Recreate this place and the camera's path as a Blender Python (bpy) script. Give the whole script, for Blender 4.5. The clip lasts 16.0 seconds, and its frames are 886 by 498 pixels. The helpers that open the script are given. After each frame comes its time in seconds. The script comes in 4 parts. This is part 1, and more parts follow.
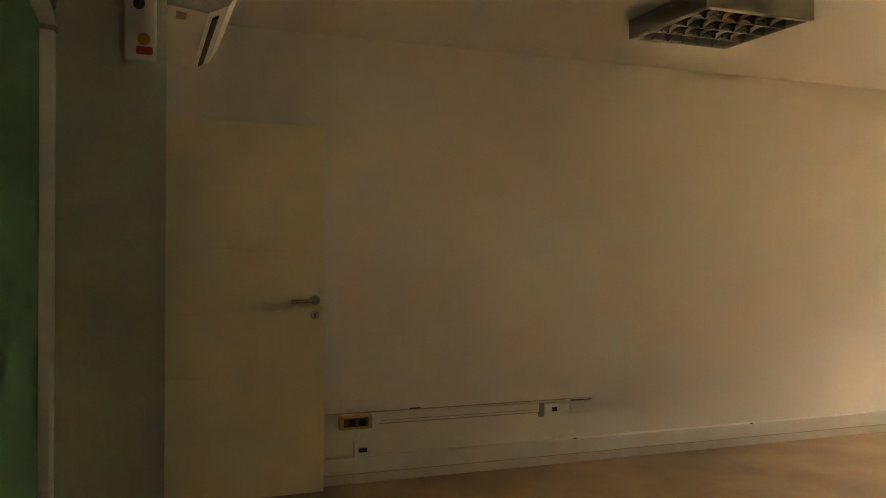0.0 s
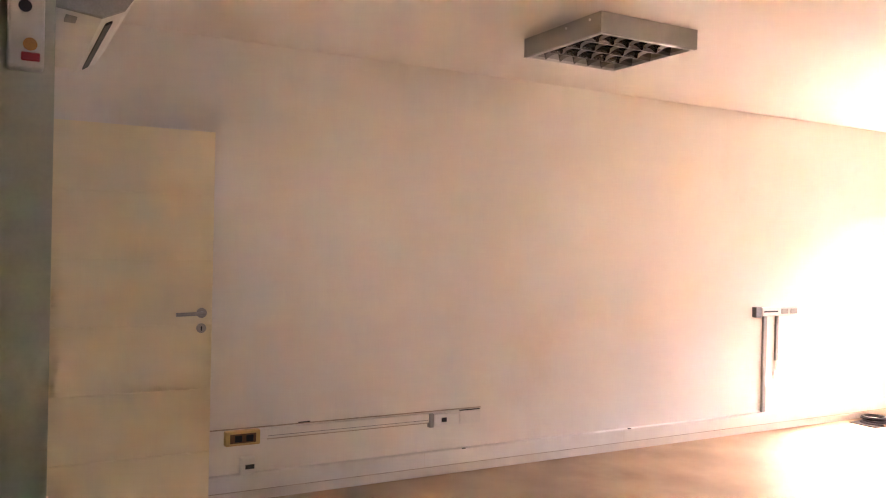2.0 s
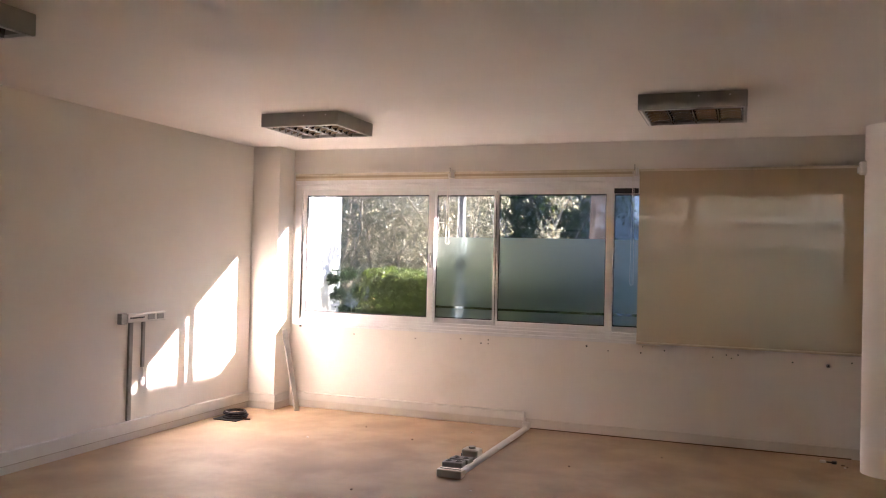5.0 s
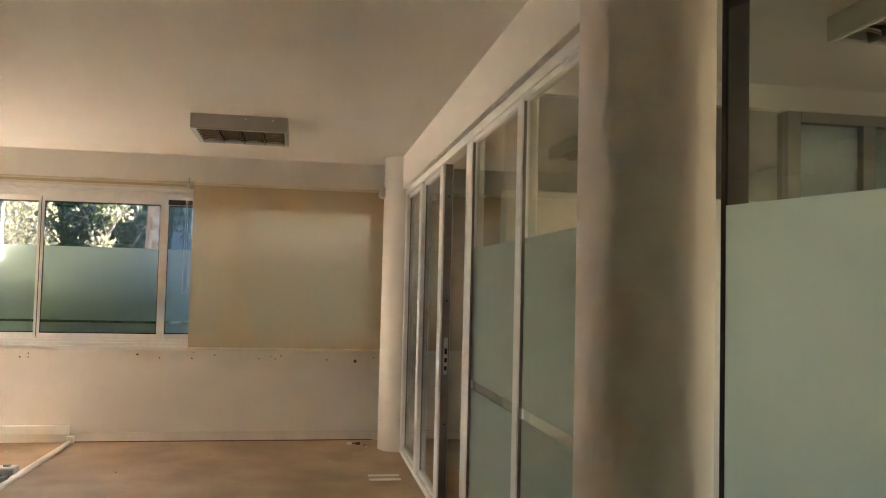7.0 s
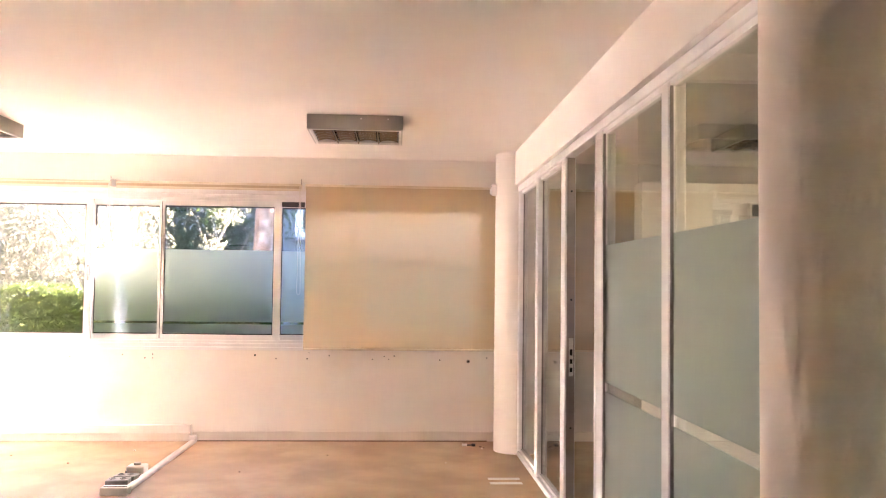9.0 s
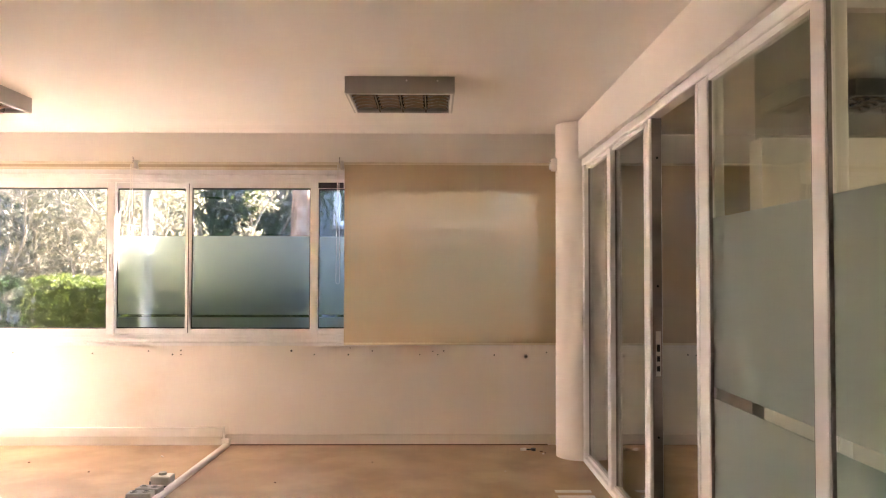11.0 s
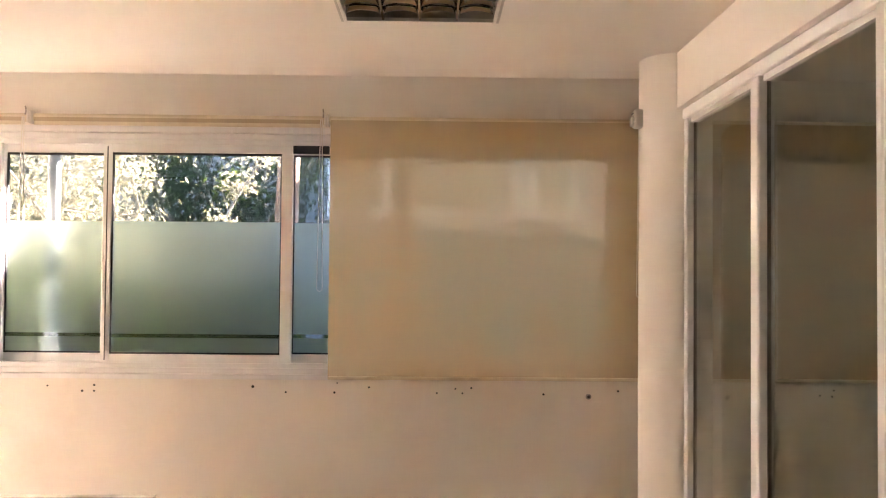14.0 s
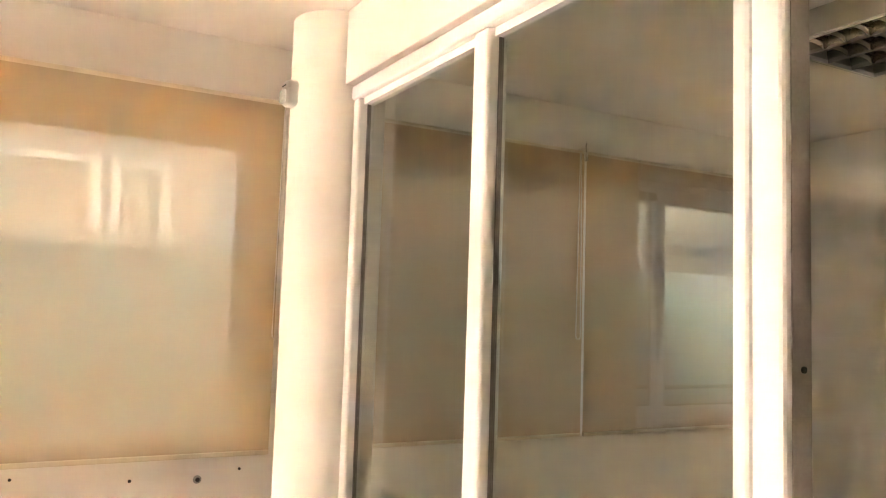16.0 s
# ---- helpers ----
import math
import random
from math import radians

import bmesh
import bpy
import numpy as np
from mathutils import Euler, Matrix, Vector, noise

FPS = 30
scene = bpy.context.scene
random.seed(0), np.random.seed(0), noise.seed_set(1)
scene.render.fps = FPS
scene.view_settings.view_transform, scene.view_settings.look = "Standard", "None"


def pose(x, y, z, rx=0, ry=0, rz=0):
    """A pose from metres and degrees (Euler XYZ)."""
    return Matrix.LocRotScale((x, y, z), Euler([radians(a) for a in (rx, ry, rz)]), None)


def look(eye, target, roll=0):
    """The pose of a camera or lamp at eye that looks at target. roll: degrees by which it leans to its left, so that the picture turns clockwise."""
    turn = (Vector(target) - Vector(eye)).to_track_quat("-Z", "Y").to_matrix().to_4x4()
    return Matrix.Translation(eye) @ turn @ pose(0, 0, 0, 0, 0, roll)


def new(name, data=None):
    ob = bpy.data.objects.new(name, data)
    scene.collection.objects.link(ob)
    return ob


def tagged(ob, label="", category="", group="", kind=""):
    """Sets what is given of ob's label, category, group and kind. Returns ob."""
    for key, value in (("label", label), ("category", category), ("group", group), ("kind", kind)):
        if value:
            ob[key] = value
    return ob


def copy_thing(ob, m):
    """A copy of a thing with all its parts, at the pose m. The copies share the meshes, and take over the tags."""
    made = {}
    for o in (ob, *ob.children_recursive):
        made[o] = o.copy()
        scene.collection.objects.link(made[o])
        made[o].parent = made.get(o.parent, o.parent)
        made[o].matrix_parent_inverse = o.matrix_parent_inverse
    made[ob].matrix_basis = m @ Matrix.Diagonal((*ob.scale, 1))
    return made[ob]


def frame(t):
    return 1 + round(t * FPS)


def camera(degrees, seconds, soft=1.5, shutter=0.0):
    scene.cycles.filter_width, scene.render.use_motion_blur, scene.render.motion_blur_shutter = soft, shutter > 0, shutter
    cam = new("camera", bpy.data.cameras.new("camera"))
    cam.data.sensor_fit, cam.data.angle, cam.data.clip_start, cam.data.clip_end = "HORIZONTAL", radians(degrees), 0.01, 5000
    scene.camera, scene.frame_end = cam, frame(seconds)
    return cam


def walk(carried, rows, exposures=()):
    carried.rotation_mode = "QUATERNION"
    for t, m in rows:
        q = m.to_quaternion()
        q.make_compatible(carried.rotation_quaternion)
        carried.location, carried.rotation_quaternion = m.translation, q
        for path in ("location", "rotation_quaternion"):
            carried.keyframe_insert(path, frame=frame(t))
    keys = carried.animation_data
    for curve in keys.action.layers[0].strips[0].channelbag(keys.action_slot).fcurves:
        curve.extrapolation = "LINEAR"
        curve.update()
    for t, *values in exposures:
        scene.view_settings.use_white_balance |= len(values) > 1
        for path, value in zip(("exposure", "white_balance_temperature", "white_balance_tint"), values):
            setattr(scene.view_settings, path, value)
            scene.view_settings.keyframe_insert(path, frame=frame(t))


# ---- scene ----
cam = camera(57.3, 16.0, soft=1.1)
PATH = [
    (0, (4.492, -7.265, 1.354), (2.617, -6.568, 1.346), 0.4),
    (0.5, (4.405, -7.316, 1.4), (2.492, -6.735, 1.385), 1.1),
    (1, (4.401, -7.327, 1.415), (2.505, -6.69, 1.399), 1.2),
    (1.5, (4.399, -7.323, 1.409), (2.562, -6.532, 1.402), 1.3),
    (2, (4.433, -7.337, 1.425), (2.684, -6.367, 1.419), 1.2),
    (2.5, (4.451, -7.333, 1.439), (2.808, -6.194, 1.435), 1.3),
    (3, (4.442, -7.267, 1.436), (2.925, -5.964, 1.446), 1.3),
    (3.5, (4.435, -7.184, 1.431), (3.077, -5.716, 1.452), 1.1),
    (4, (4.44, -7.099, 1.436), (3.277, -5.472, 1.459), 1.2),
    (4.5, (4.443, -7.057, 1.473), (3.513, -5.287, 1.491), 1.4),
    (5, (4.507, -7.052, 1.467), (3.812, -5.177, 1.496), 1.4),
    (7.5, (4.641, -7.549, 1.392), (5.077, -5.6, 1.49), 0.9),
    (8, (4.643, -7.522, 1.406), (5.089, -5.575, 1.5), 0.7),
    (8.5, (4.565, -7.449, 1.413), (4.874, -5.475, 1.503), 0.6),
    (9, (4.477, -7.33, 1.402), (4.594, -5.336, 1.49), 0.7),
    (11.5, (4.365, -6.344, 1.375), (4.388, -4.345, 1.43), 0.1),
    (12, (4.325, -6.015, 1.372), (4.362, -4.016, 1.416), 0.1),
    (12.5, (4.319, -5.621, 1.386), (4.354, -3.622, 1.415), 0.2),
    (13, (4.259, -5.288, 1.382), (4.309, -3.289, 1.41), 0.1),
    (13.5, (4.201, -4.946, 1.387), (4.263, -2.947, 1.427), 0.2),
    (14, (4.255, -4.618, 1.427), (4.28, -2.619, 1.478), 0.5),
    (14.5, (4.299, -4.281, 1.424), (4.346, -2.283, 1.507), 0.5),
    (15, (4.204, -3.886, 1.445), (4.551, -1.918, 1.53), 0.0),
    (15.5, (4.298, -3.545, 1.405), (4.945, -1.657, 1.54), 0.9),
    (16, (4.341, -3.353, 1.388), (5.325, -1.62, 1.557), 1.8),
]
walk(cam, [(t, look(eye, target, roll)) for t, eye, target, roll in PATH],
     exposures=[(0.0, 4.95, 10500, 18), (0.5, 5.76, 10000, 18), (1.0, 6.47, 9000, 22), (1.5, 6.77, 7800, 30), (2.0, 6.69, 7300, 45), (2.5, 6.15, 7000, 46), (3.0, 5.75, 6900, 44), (3.5, 5.40, 6600, 36), (4.5, 4.85, 6500, 33),
                (5.0, 4.59, 6500, 30), (7.5, 5.50, 7300, 16), (8.5, 6.20, 7300, 25), (9.0, 6.42, 7000, 37), (11.5, 5.50, 7300, 30), (12.5, 5.48, 7250, 30), (14.0, 5.60, 7400, 27), (15.0, 6.30, 7250, 24), (16.0, 6.70, 7450, 25)])

world = bpy.data.worlds.new("world")
scene.world = world
world.use_nodes = True
wn = world.node_tree.nodes
sky = wn.new("ShaderNodeTexSky")
sky.sky_type = "NISHITA"
sky.sun_disc = False
SUN = Vector((1.0, 0.75, 0.567)).normalized()
sky.sun_elevation = math.asin(SUN.z)
sky.sun_rotation = math.atan2(SUN.x, SUN.y)
world.node_tree.links.new(sky.outputs[0], wn["Background"].inputs[0])
wn["Background"].inputs[1].default_value = 0.115
sun = new("sun", bpy.data.lights.new("sun", "SUN"))
sun.data.energy = 5.0
sun.data.angle = radians(0.45)
sun.data.color = (1.0, 0.93, 0.82)
sun.matrix_world = look((0, 0, 0), -SUN)
# added sky light in the opening of the neighbouring room's unseen, assumed far window
lamp = new("window_skylight", bpy.data.lights.new("window_skylight", "AREA"))
lamp.data.shape, lamp.data.size, lamp.data.size_y = "RECTANGLE", 1.45, 1.40
lamp.data.energy = 0.15
lamp.data.color = (1.0, 0.95, 0.88)
lamp.matrix_world = look((8.745, -5.62, 1.5), (0, -5.62, 1.5))


# ---- materials ----
def mat(name, color, rough=0.6, metal=0.0, var=0.06, scale=6.0, bump=0.05, fine=140.0, spots=None):
    """Principled surface with two scales of colour variation and a fine relief."""
    m = bpy.data.materials.new(name)
    m.use_nodes = True
    nt = m.node_tree
    n, l = nt.nodes, nt.links
    p = n["Principled BSDF"]
    p.inputs["Roughness"].default_value = rough
    p.inputs["Metallic"].default_value = metal
    tc = n.new("ShaderNodeTexCoord")
    n1 = n.new("ShaderNodeTexNoise")
    n1.inputs["Scale"].default_value = scale
    n1.inputs["Detail"].default_value = 6
    n2 = n.new("ShaderNodeTexNoise")
    n2.inputs["Scale"].default_value = fine
    n2.inputs["Detail"].default_value = 3
    for t in (n1, n2):
        l.new(tc.outputs["Object"], t.inputs["Vector"])
    r1 = n.new("ShaderNodeValToRGB")
    c = Vector(color)
    r1.color_ramp.elements[0].position, r1.color_ramp.elements[1].position = 0.32, 0.7
    r1.color_ramp.elements[0].color = (*(c * (1 - var)), 1)
    r1.color_ramp.elements[1].color = (*[min(1, v * (1 + var)) for v in c], 1)
    l.new(n1.outputs[0], r1.inputs[0])
    mx = n.new("ShaderNodeMixRGB")
    mx.blend_type = "OVERLAY"
    mx.inputs[0].default_value = min(1, var * 2)
    l.new(r1.outputs[0], mx.inputs[1])
    l.new(n2.outputs[0], mx.inputs[2])
    out = mx.outputs[0]
    if spots:
        col, sscale, lo, hi = spots
        n3 = n.new("ShaderNodeTexNoise")
        n3.inputs["Scale"].default_value = sscale
        n3.inputs["Detail"].default_value = 8
        n3.inputs["Roughness"].default_value = 0.65
        l.new(tc.outputs["Object"], n3.inputs["Vector"])
        r3 = n.new("ShaderNodeValToRGB")
        r3.color_ramp.elements[0].position, r3.color_ramp.elements[1].position = lo, hi
        l.new(n3.outputs[0], r3.inputs[0])
        m2 = n.new("ShaderNodeMixRGB")
        m2.inputs[2].default_value = (*col, 1)
        l.new(r3.outputs[0], m2.inputs[0])
        l.new(out, m2.inputs[1])
        out = m2.outputs[0]
    l.new(out, p.inputs["Base Color"])
    if bump:
        b = n.new("ShaderNodeBump")
        b.inputs["Strength"].default_value = bump
        b.inputs["Distance"].default_value = 0.004
        l.new(n2.outputs[0], b.inputs["Height"])
        l.new(b.outputs[0], p.inputs["Normal"])
    return m


def glass(name, tint=(1, 1, 1), gloss_rough=0.0):
    """Thin clear glass: straight through, with a Fresnel gloss."""
    m = bpy.data.materials.new(name)
    m.use_nodes = True
    n, l = m.node_tree.nodes, m.node_tree.links
    n.remove(n["Principled BSDF"])
    t, g, x, f, w, k = (n.new("ShaderNode" + k) for k in ("BsdfTransparent", "BsdfGlossy", "MixShader", "LayerWeight", "Math", "Math"))
    t.inputs[0].default_value = (*tint, 1)
    g.inputs["Roughness"].default_value = gloss_rough
    f.inputs[0].default_value = 0.5
    w.operation, k.operation = "POWER", "MULTIPLY_ADD"
    w.inputs[1].default_value = 5.0
    k.inputs[1].default_value, k.inputs[2].default_value = 0.92, 0.075
    l.new(f.outputs["Facing"], w.inputs[0])
    l.new(w.outputs[0], k.inputs[0])
    l.new(k.outputs[0], x.inputs[0])
    l.new(t.outputs[0], x.inputs[1])
    l.new(g.outputs[0], x.inputs[2])
    l.new(x.outputs[0], n["Material Output"].inputs[0])
    return m


def sheet(name, color, clear, through_part, weave=0.0):
    """Cloth or film: some light straight through, some scattered through, the rest scattered back."""
    m = bpy.data.materials.new(name)
    m.use_nodes = True
    n, l = m.node_tree.nodes, m.node_tree.links
    n.remove(n["Principled BSDF"])
    t, tr, d, a, b = (n.new("ShaderNode" + k) for k in ("BsdfTransparent", "BsdfTranslucent", "BsdfDiffuse", "MixShader", "MixShader"))
    tc, ns, rp = (n.new("ShaderNode" + k) for k in ("TexCoord", "TexNoise", "ValToRGB"))
    ns.inputs["Scale"].default_value = 3.0
    ns.inputs["Detail"].default_value = 5
    c = Vector(color)
    rp.color_ramp.elements[0].color = (*(c * 0.95), 1)
    rp.color_ramp.elements[1].color = (*c, 1)
    l.new(tc.outputs["Object"], ns.inputs["Vector"])
    l.new(ns.outputs[0], rp.inputs[0])
    l.new(rp.outputs[0], tr.inputs[0])
    l.new(rp.outputs[0], d.inputs[0])
    t.inputs[0].default_value = (*[0.2 + 0.8 * v for v in color], 1)
    a.inputs[0].default_value = through_part
    b.inputs[0].default_value = clear
    l.new(d.outputs[0], a.inputs[1])
    l.new(tr.outputs[0], a.inputs[2])
    l.new(a.outputs[0], b.inputs[1])
    l.new(t.outputs[0], b.inputs[2])
    if weave:
        w = n.new("ShaderNodeTexNoise")
        w.inputs["Scale"].default_value = 500
        l.new(tc.outputs["Object"], w.inputs["Vector"])
        bp = n.new("ShaderNodeBump")
        bp.inputs["Strength"].default_value = weave
        bp.inputs["Distance"].default_value = 0.002
        l.new(w.outputs[0], bp.inputs["Height"])
        l.new(bp.outputs[0], d.inputs["Normal"])
    l.new(b.outputs[0], n["Material Output"].inputs[0])
    return m


def frosted(name, color, rough):
    m = bpy.data.materials.new(name)
    m.use_nodes = True
    p = m.node_tree.nodes["Principled BSDF"]
    p.inputs["Base Color"].default_value = (*color, 1)
    p.inputs["Roughness"].default_value = rough
    p.inputs["IOR"].default_value = 1.35
    p.inputs["Transmission Weight"].default_value = 1.0
    return m


def leafy(name, a, b, shine=0.45):
    """Leaves, each with its own shade."""
    m = bpy.data.materials.new(name)
    m.use_nodes = True
    n, l = m.node_tree.nodes, m.node_tree.links
    p = n["Principled BSDF"]
    p.inputs["Roughness"].default_value = shine
    g, r, tr, x = (n.new("ShaderNode" + k) for k in ("NewGeometry", "ValToRGB", "BsdfTranslucent", "MixShader"))
    r.color_ramp.elements[0].color, r.color_ramp.elements[1].color = (*a, 1), (*b, 1)
    l.new(g.outputs["Random Per Island"], r.inputs[0])
    l.new(r.outputs[0], p.inputs["Base Color"])
    l.new(r.outputs[0], tr.inputs[0])
    x.inputs[0].default_value = 0.35
    l.new(p.outputs[0], x.inputs[1])
    l.new(tr.outputs[0], x.inputs[2])
    l.new(x.outputs[0], n["Material Output"].inputs[0])
    return m


WALL = mat("painted_plaster", (0.85, 0.805, 0.745), 0.75, var=0.03, scale=1.3, bump=0.12, fine=90, spots=((0.76, 0.69, 0.60), 0.8, 0.60, 0.85))
# wall paint toned down, since the middle column gets less light
COLUMN = mat("dimmed_column_paint", (0.78, 0.70, 0.61), 0.7, var=0.03, scale=1.5, bump=0.1, fine=90)
CEIL = mat("ceiling_paint", (0.86, 0.81, 0.755), 0.8, var=0.02, scale=1.0, bump=0.08, fine=70)
FLOORM = mat("worn_floor_covering", (0.46, 0.312, 0.188), 0.6, var=0.16, scale=2.2, bump=0.25, fine=220, spots=((0.56, 0.41, 0.26), 1.1, 0.5, 0.78))
WHITE = mat("white_plastic", (0.80, 0.77, 0.72), 0.38, var=0.03, scale=9, bump=0.02)
SAGE = mat("sage_grey_paint", (0.50, 0.51, 0.42), 0.6, var=0.04, scale=2, bump=0.08, fine=80)
TRIM = mat("painted_trim", (0.76, 0.71, 0.64), 0.5, var=0.05, scale=4, bump=0.05, spots=((0.55, 0.48, 0.40), 3.0, 0.66, 0.86))
ALU = mat("white_coated_aluminium", (0.90, 0.89, 0.88), 0.45, var=0.02, scale=8, bump=0.0)
WALU = mat("window_aluminium", (0.82, 0.81, 0.81), 0.36, 0.1, var=0.04, scale=8, bump=0.01)
GASKET = mat("black_rubber", (0.025, 0.025, 0.03), 0.6)
STEEL = mat("brushed_steel", (0.40, 0.37, 0.34), 0.28, 1.0, var=0.05, scale=30, bump=0.02)
LAMPGREY = mat("grey_enamel", (0.50, 0.47, 0.43), 0.42, var=0.03, scale=6, bump=0.02)
LOUVRE = mat("louvre_aluminium", (0.36, 0.34, 0.32), 0.12, 1.0, var=0.04, scale=14, bump=0.01)
TUBE = mat("tube_glass", (0.85, 0.85, 0.82), 0.2, var=0.01)
DARKIN = mat("dark_gear_tray", (0.10, 0.095, 0.09), 0.5)
DOORM = mat("cream_door_laminate", (0.90, 0.80, 0.57), 0.42, var=0.03, scale=3, bump=0.03)
BROWN = mat("yellowed_plastic", (0.60, 0.40, 0.16), 0.45, var=0.08, scale=20)
DBROWN = mat("brown_socket_insert", (0.16, 0.08, 0.04), 0.45)
BLACK = mat("black_plastic", (0.02, 0.02, 0.022), 0.4)
GREYP = mat("grey_plastic", (0.33, 0.32, 0.30), 0.5, var=0.08, scale=14)
# brown for painted shadow lines at the trunking and its torn paint edge
SHADOW_EDGE = mat("shadow_line_and_edge", (0.50, 0.41, 0.33), 0.8, var=0.2, scale=12)
BOARD = mat("grey_offcut_board", (0.45, 0.43, 0.41), 0.5, var=0.08, scale=9)
REDL = mat("red_label", (0.55, 0.03, 0.03), 0.4)
ORANGEL = mat("orange_label", (0.65, 0.28, 0.05), 0.4)
CLEAR = glass("clear_glass", (0.88, 0.90, 0.86))
WCLEAR = glass("window_glass", (0.53, 0.575, 0.59))
# brown-grey for the shaded doorway side of the jamb post
SIDE_SHADE = mat("shaded_post_side", (0.36, 0.30, 0.27), 0.5, var=0.06, scale=6)
SEAL = mat("grey_seal", (0.24, 0.225, 0.21), 0.6)
FROST = frosted("frosted_window_film", (0.185, 0.25, 0.25), 0.42)
FILM = sheet("pale_green_film", (0.82, 0.91, 0.93), 0.04, 0.84)
# darker copy of the frosting film, for the dimmer partition panes
FILM_DIM = sheet("dimmed_frosting_film", (0.50, 0.55, 0.52), 0.06, 0.58)
TEAL = sheet("teal_film", (0.18, 0.38, 0.25), 0.06, 0.5)
CLOTH = sheet("cream_screen_fabric", (0.92, 0.76, 0.55), 0.40, 0.34, 0.3)
# cream screen fabric darkened for the dimmer room behind the glass
DIMCLOTH = sheet("dimmed_screen_fabric", (0.70, 0.54, 0.40), 0.16, 0.18, 0.3)
ROLL = mat("rolled_cream_fabric", (0.74, 0.66, 0.52), 0.8, var=0.04, scale=12, bump=0.2, fine=300)
BARK = mat("peeling_bark", (0.30, 0.17, 0.11), 0.8, var=0.35, scale=5, bump=0.6, fine=40, spots=((0.48, 0.36, 0.28), 4, 0.5, 0.6))
TWIG = mat("twig_bark", (0.36, 0.31, 0.25), 0.8, var=0.25, scale=8, bump=0.4, fine=50)
# whitish leaf tone has the glare of the sun put into it
LEAF_SUNLIT = leafy("sunlit_leaf", (0.16, 0.14, 0.07), (0.68, 0.60, 0.43), 0.35)
LEAF_DARK = leafy("dark_leaf", (0.015, 0.035, 0.014), (0.05, 0.10, 0.03), 0.65)
LEAF_HEDGE = leafy("hedge_leaf", (0.030, 0.060, 0.010), (0.19, 0.23, 0.045))
SOIL = mat("soil_and_litter", (0.13, 0.10, 0.07), 0.9, var=0.3, scale=3, bump=0.5, fine=30)
GARDENWALL = mat("rendered_garden_wall", (0.30, 0.29, 0.28), 0.85, var=0.18, scale=2, bump=0.3, fine=30)
FACADE = mat("blue_grey_facade", (0.22, 0.25, 0.27), 0.8, var=0.06, scale=1.5, bump=0.15, fine=30)


# ---- mesh helpers ----
def bm_box(a, b, bevel=0.0, seg=2, bm=None):
    bm = bm or bmesh.new()
    vs = bmesh.ops.create_cube(bm, size=1)["verts"]
    for v in vs:
        v.co = [a[i] if v.co[i] < 0 else b[i] for i in range(3)]
    if bevel:
        es = {e for v in vs for e in v.link_edges}
        bmesh.ops.bevel(bm, geom=list(es), offset=bevel, segments=seg, profile=0.5, affect="EDGES")
    return bm


def bm_cyl(p, q, r, n=20, r2=None, bm=None, caps=True):
    bm = bm or bmesh.new()
    p, q = Vector(p), Vector(q)
    d = q - p
    vs = bmesh.ops.create_cone(bm, cap_ends=caps, segments=n, radius1=r, radius2=r if r2 is None else r2, depth=d.length)["verts"]
    m = Matrix.Translation((p + q) / 2) @ d.to_track_quat("Z", "Y").to_matrix().to_4x4()
    bmesh.ops.transform(bm, matrix=m, verts=vs)
    return bm


def bm_prism(profile, axis, lo, hi):
    """A closed outline in two axes pulled along the third."""
    bm = bmesh.new()
    def put(u, v, w):
        return {"x": (w, u, v), "y": (u, w, v), "z": (u, v, w)}[axis]
    a = [bm.verts.new(put(u, v, lo)) for u, v in profile]
    b = [bm.verts.new(put(u, v, hi)) for u, v in profile]
    k = len(a)
    bm.faces.new(a), bm.faces.new(b[::-1])
    for i in range(k):
        bm.faces.new((a[i], b[i], b[(i + 1) % k], a[(i + 1) % k]))
    bmesh.ops.recalc_face_normals(bm, faces=bm.faces)
    return bm


def bm_tube(points, r, n=8):
    """A round cord through the points."""
    bm = bmesh.new()
    pts = [Vector(p) for p in points]
    rings = []
    for i, p in enumerate(pts):
        d = (pts[min(i + 1, len(pts) - 1)] - pts[max(i - 1, 0)]).normalized()
        q = d.to_track_quat("Z", "Y")
        rings.append([bm.verts.new(p + q @ Vector((r * math.cos(t), r * math.sin(t), 0))) for t in [2 * math.pi * j / n for j in range(n)]])
    for a, b in zip(rings, rings[1:]):
        for j in range(n):
            bm.faces.new((a[j], a[(j + 1) % n], b[(j + 1) % n], b[j]))
    bm.faces.new(rings[0][::-1]), bm.faces.new(rings[-1])
    return bm


def mesh_of(name, bm, material, smooth=False):
    me = bpy.data.meshes.new(name)
    bm.to_mesh(me)
    bm.free()
    me.materials.append(material)
    if smooth:
        for p in me.polygons:
            p.use_smooth = True
    return me


def part(name, bm, material, parent, label="", smooth=False):
    ob = new(name, mesh_of(name, bm, material, smooth))
    ob.parent = parent
    return tagged(ob, label)


def solid(name, bm, material, label, category, kind="structure", group="", smooth=False):
    return tagged(new(name, mesh_of(name, bm, material, smooth)), label, category, group, kind)


def empty(name, at, label, category, kind="", group=""):
    ob = new(name)
    ob.location = at
    ob.empty_display_size = 0.05
    return tagged(ob, label, category, group, kind)


def under(thing):
    """Moves a thing's parts, given in world metres, under an Empty that is not at the origin."""
    inv = Matrix.Translation(thing.location).inverted()
    for c in thing.children:
        c.matrix_parent_inverse = inv
    return thing


def smooth_sharp(ob, angle=35):
    me = ob.data
    for p in me.polygons:
        p.use_smooth = True
    me.set_sharp_from_angle(angle=radians(angle))
    return ob


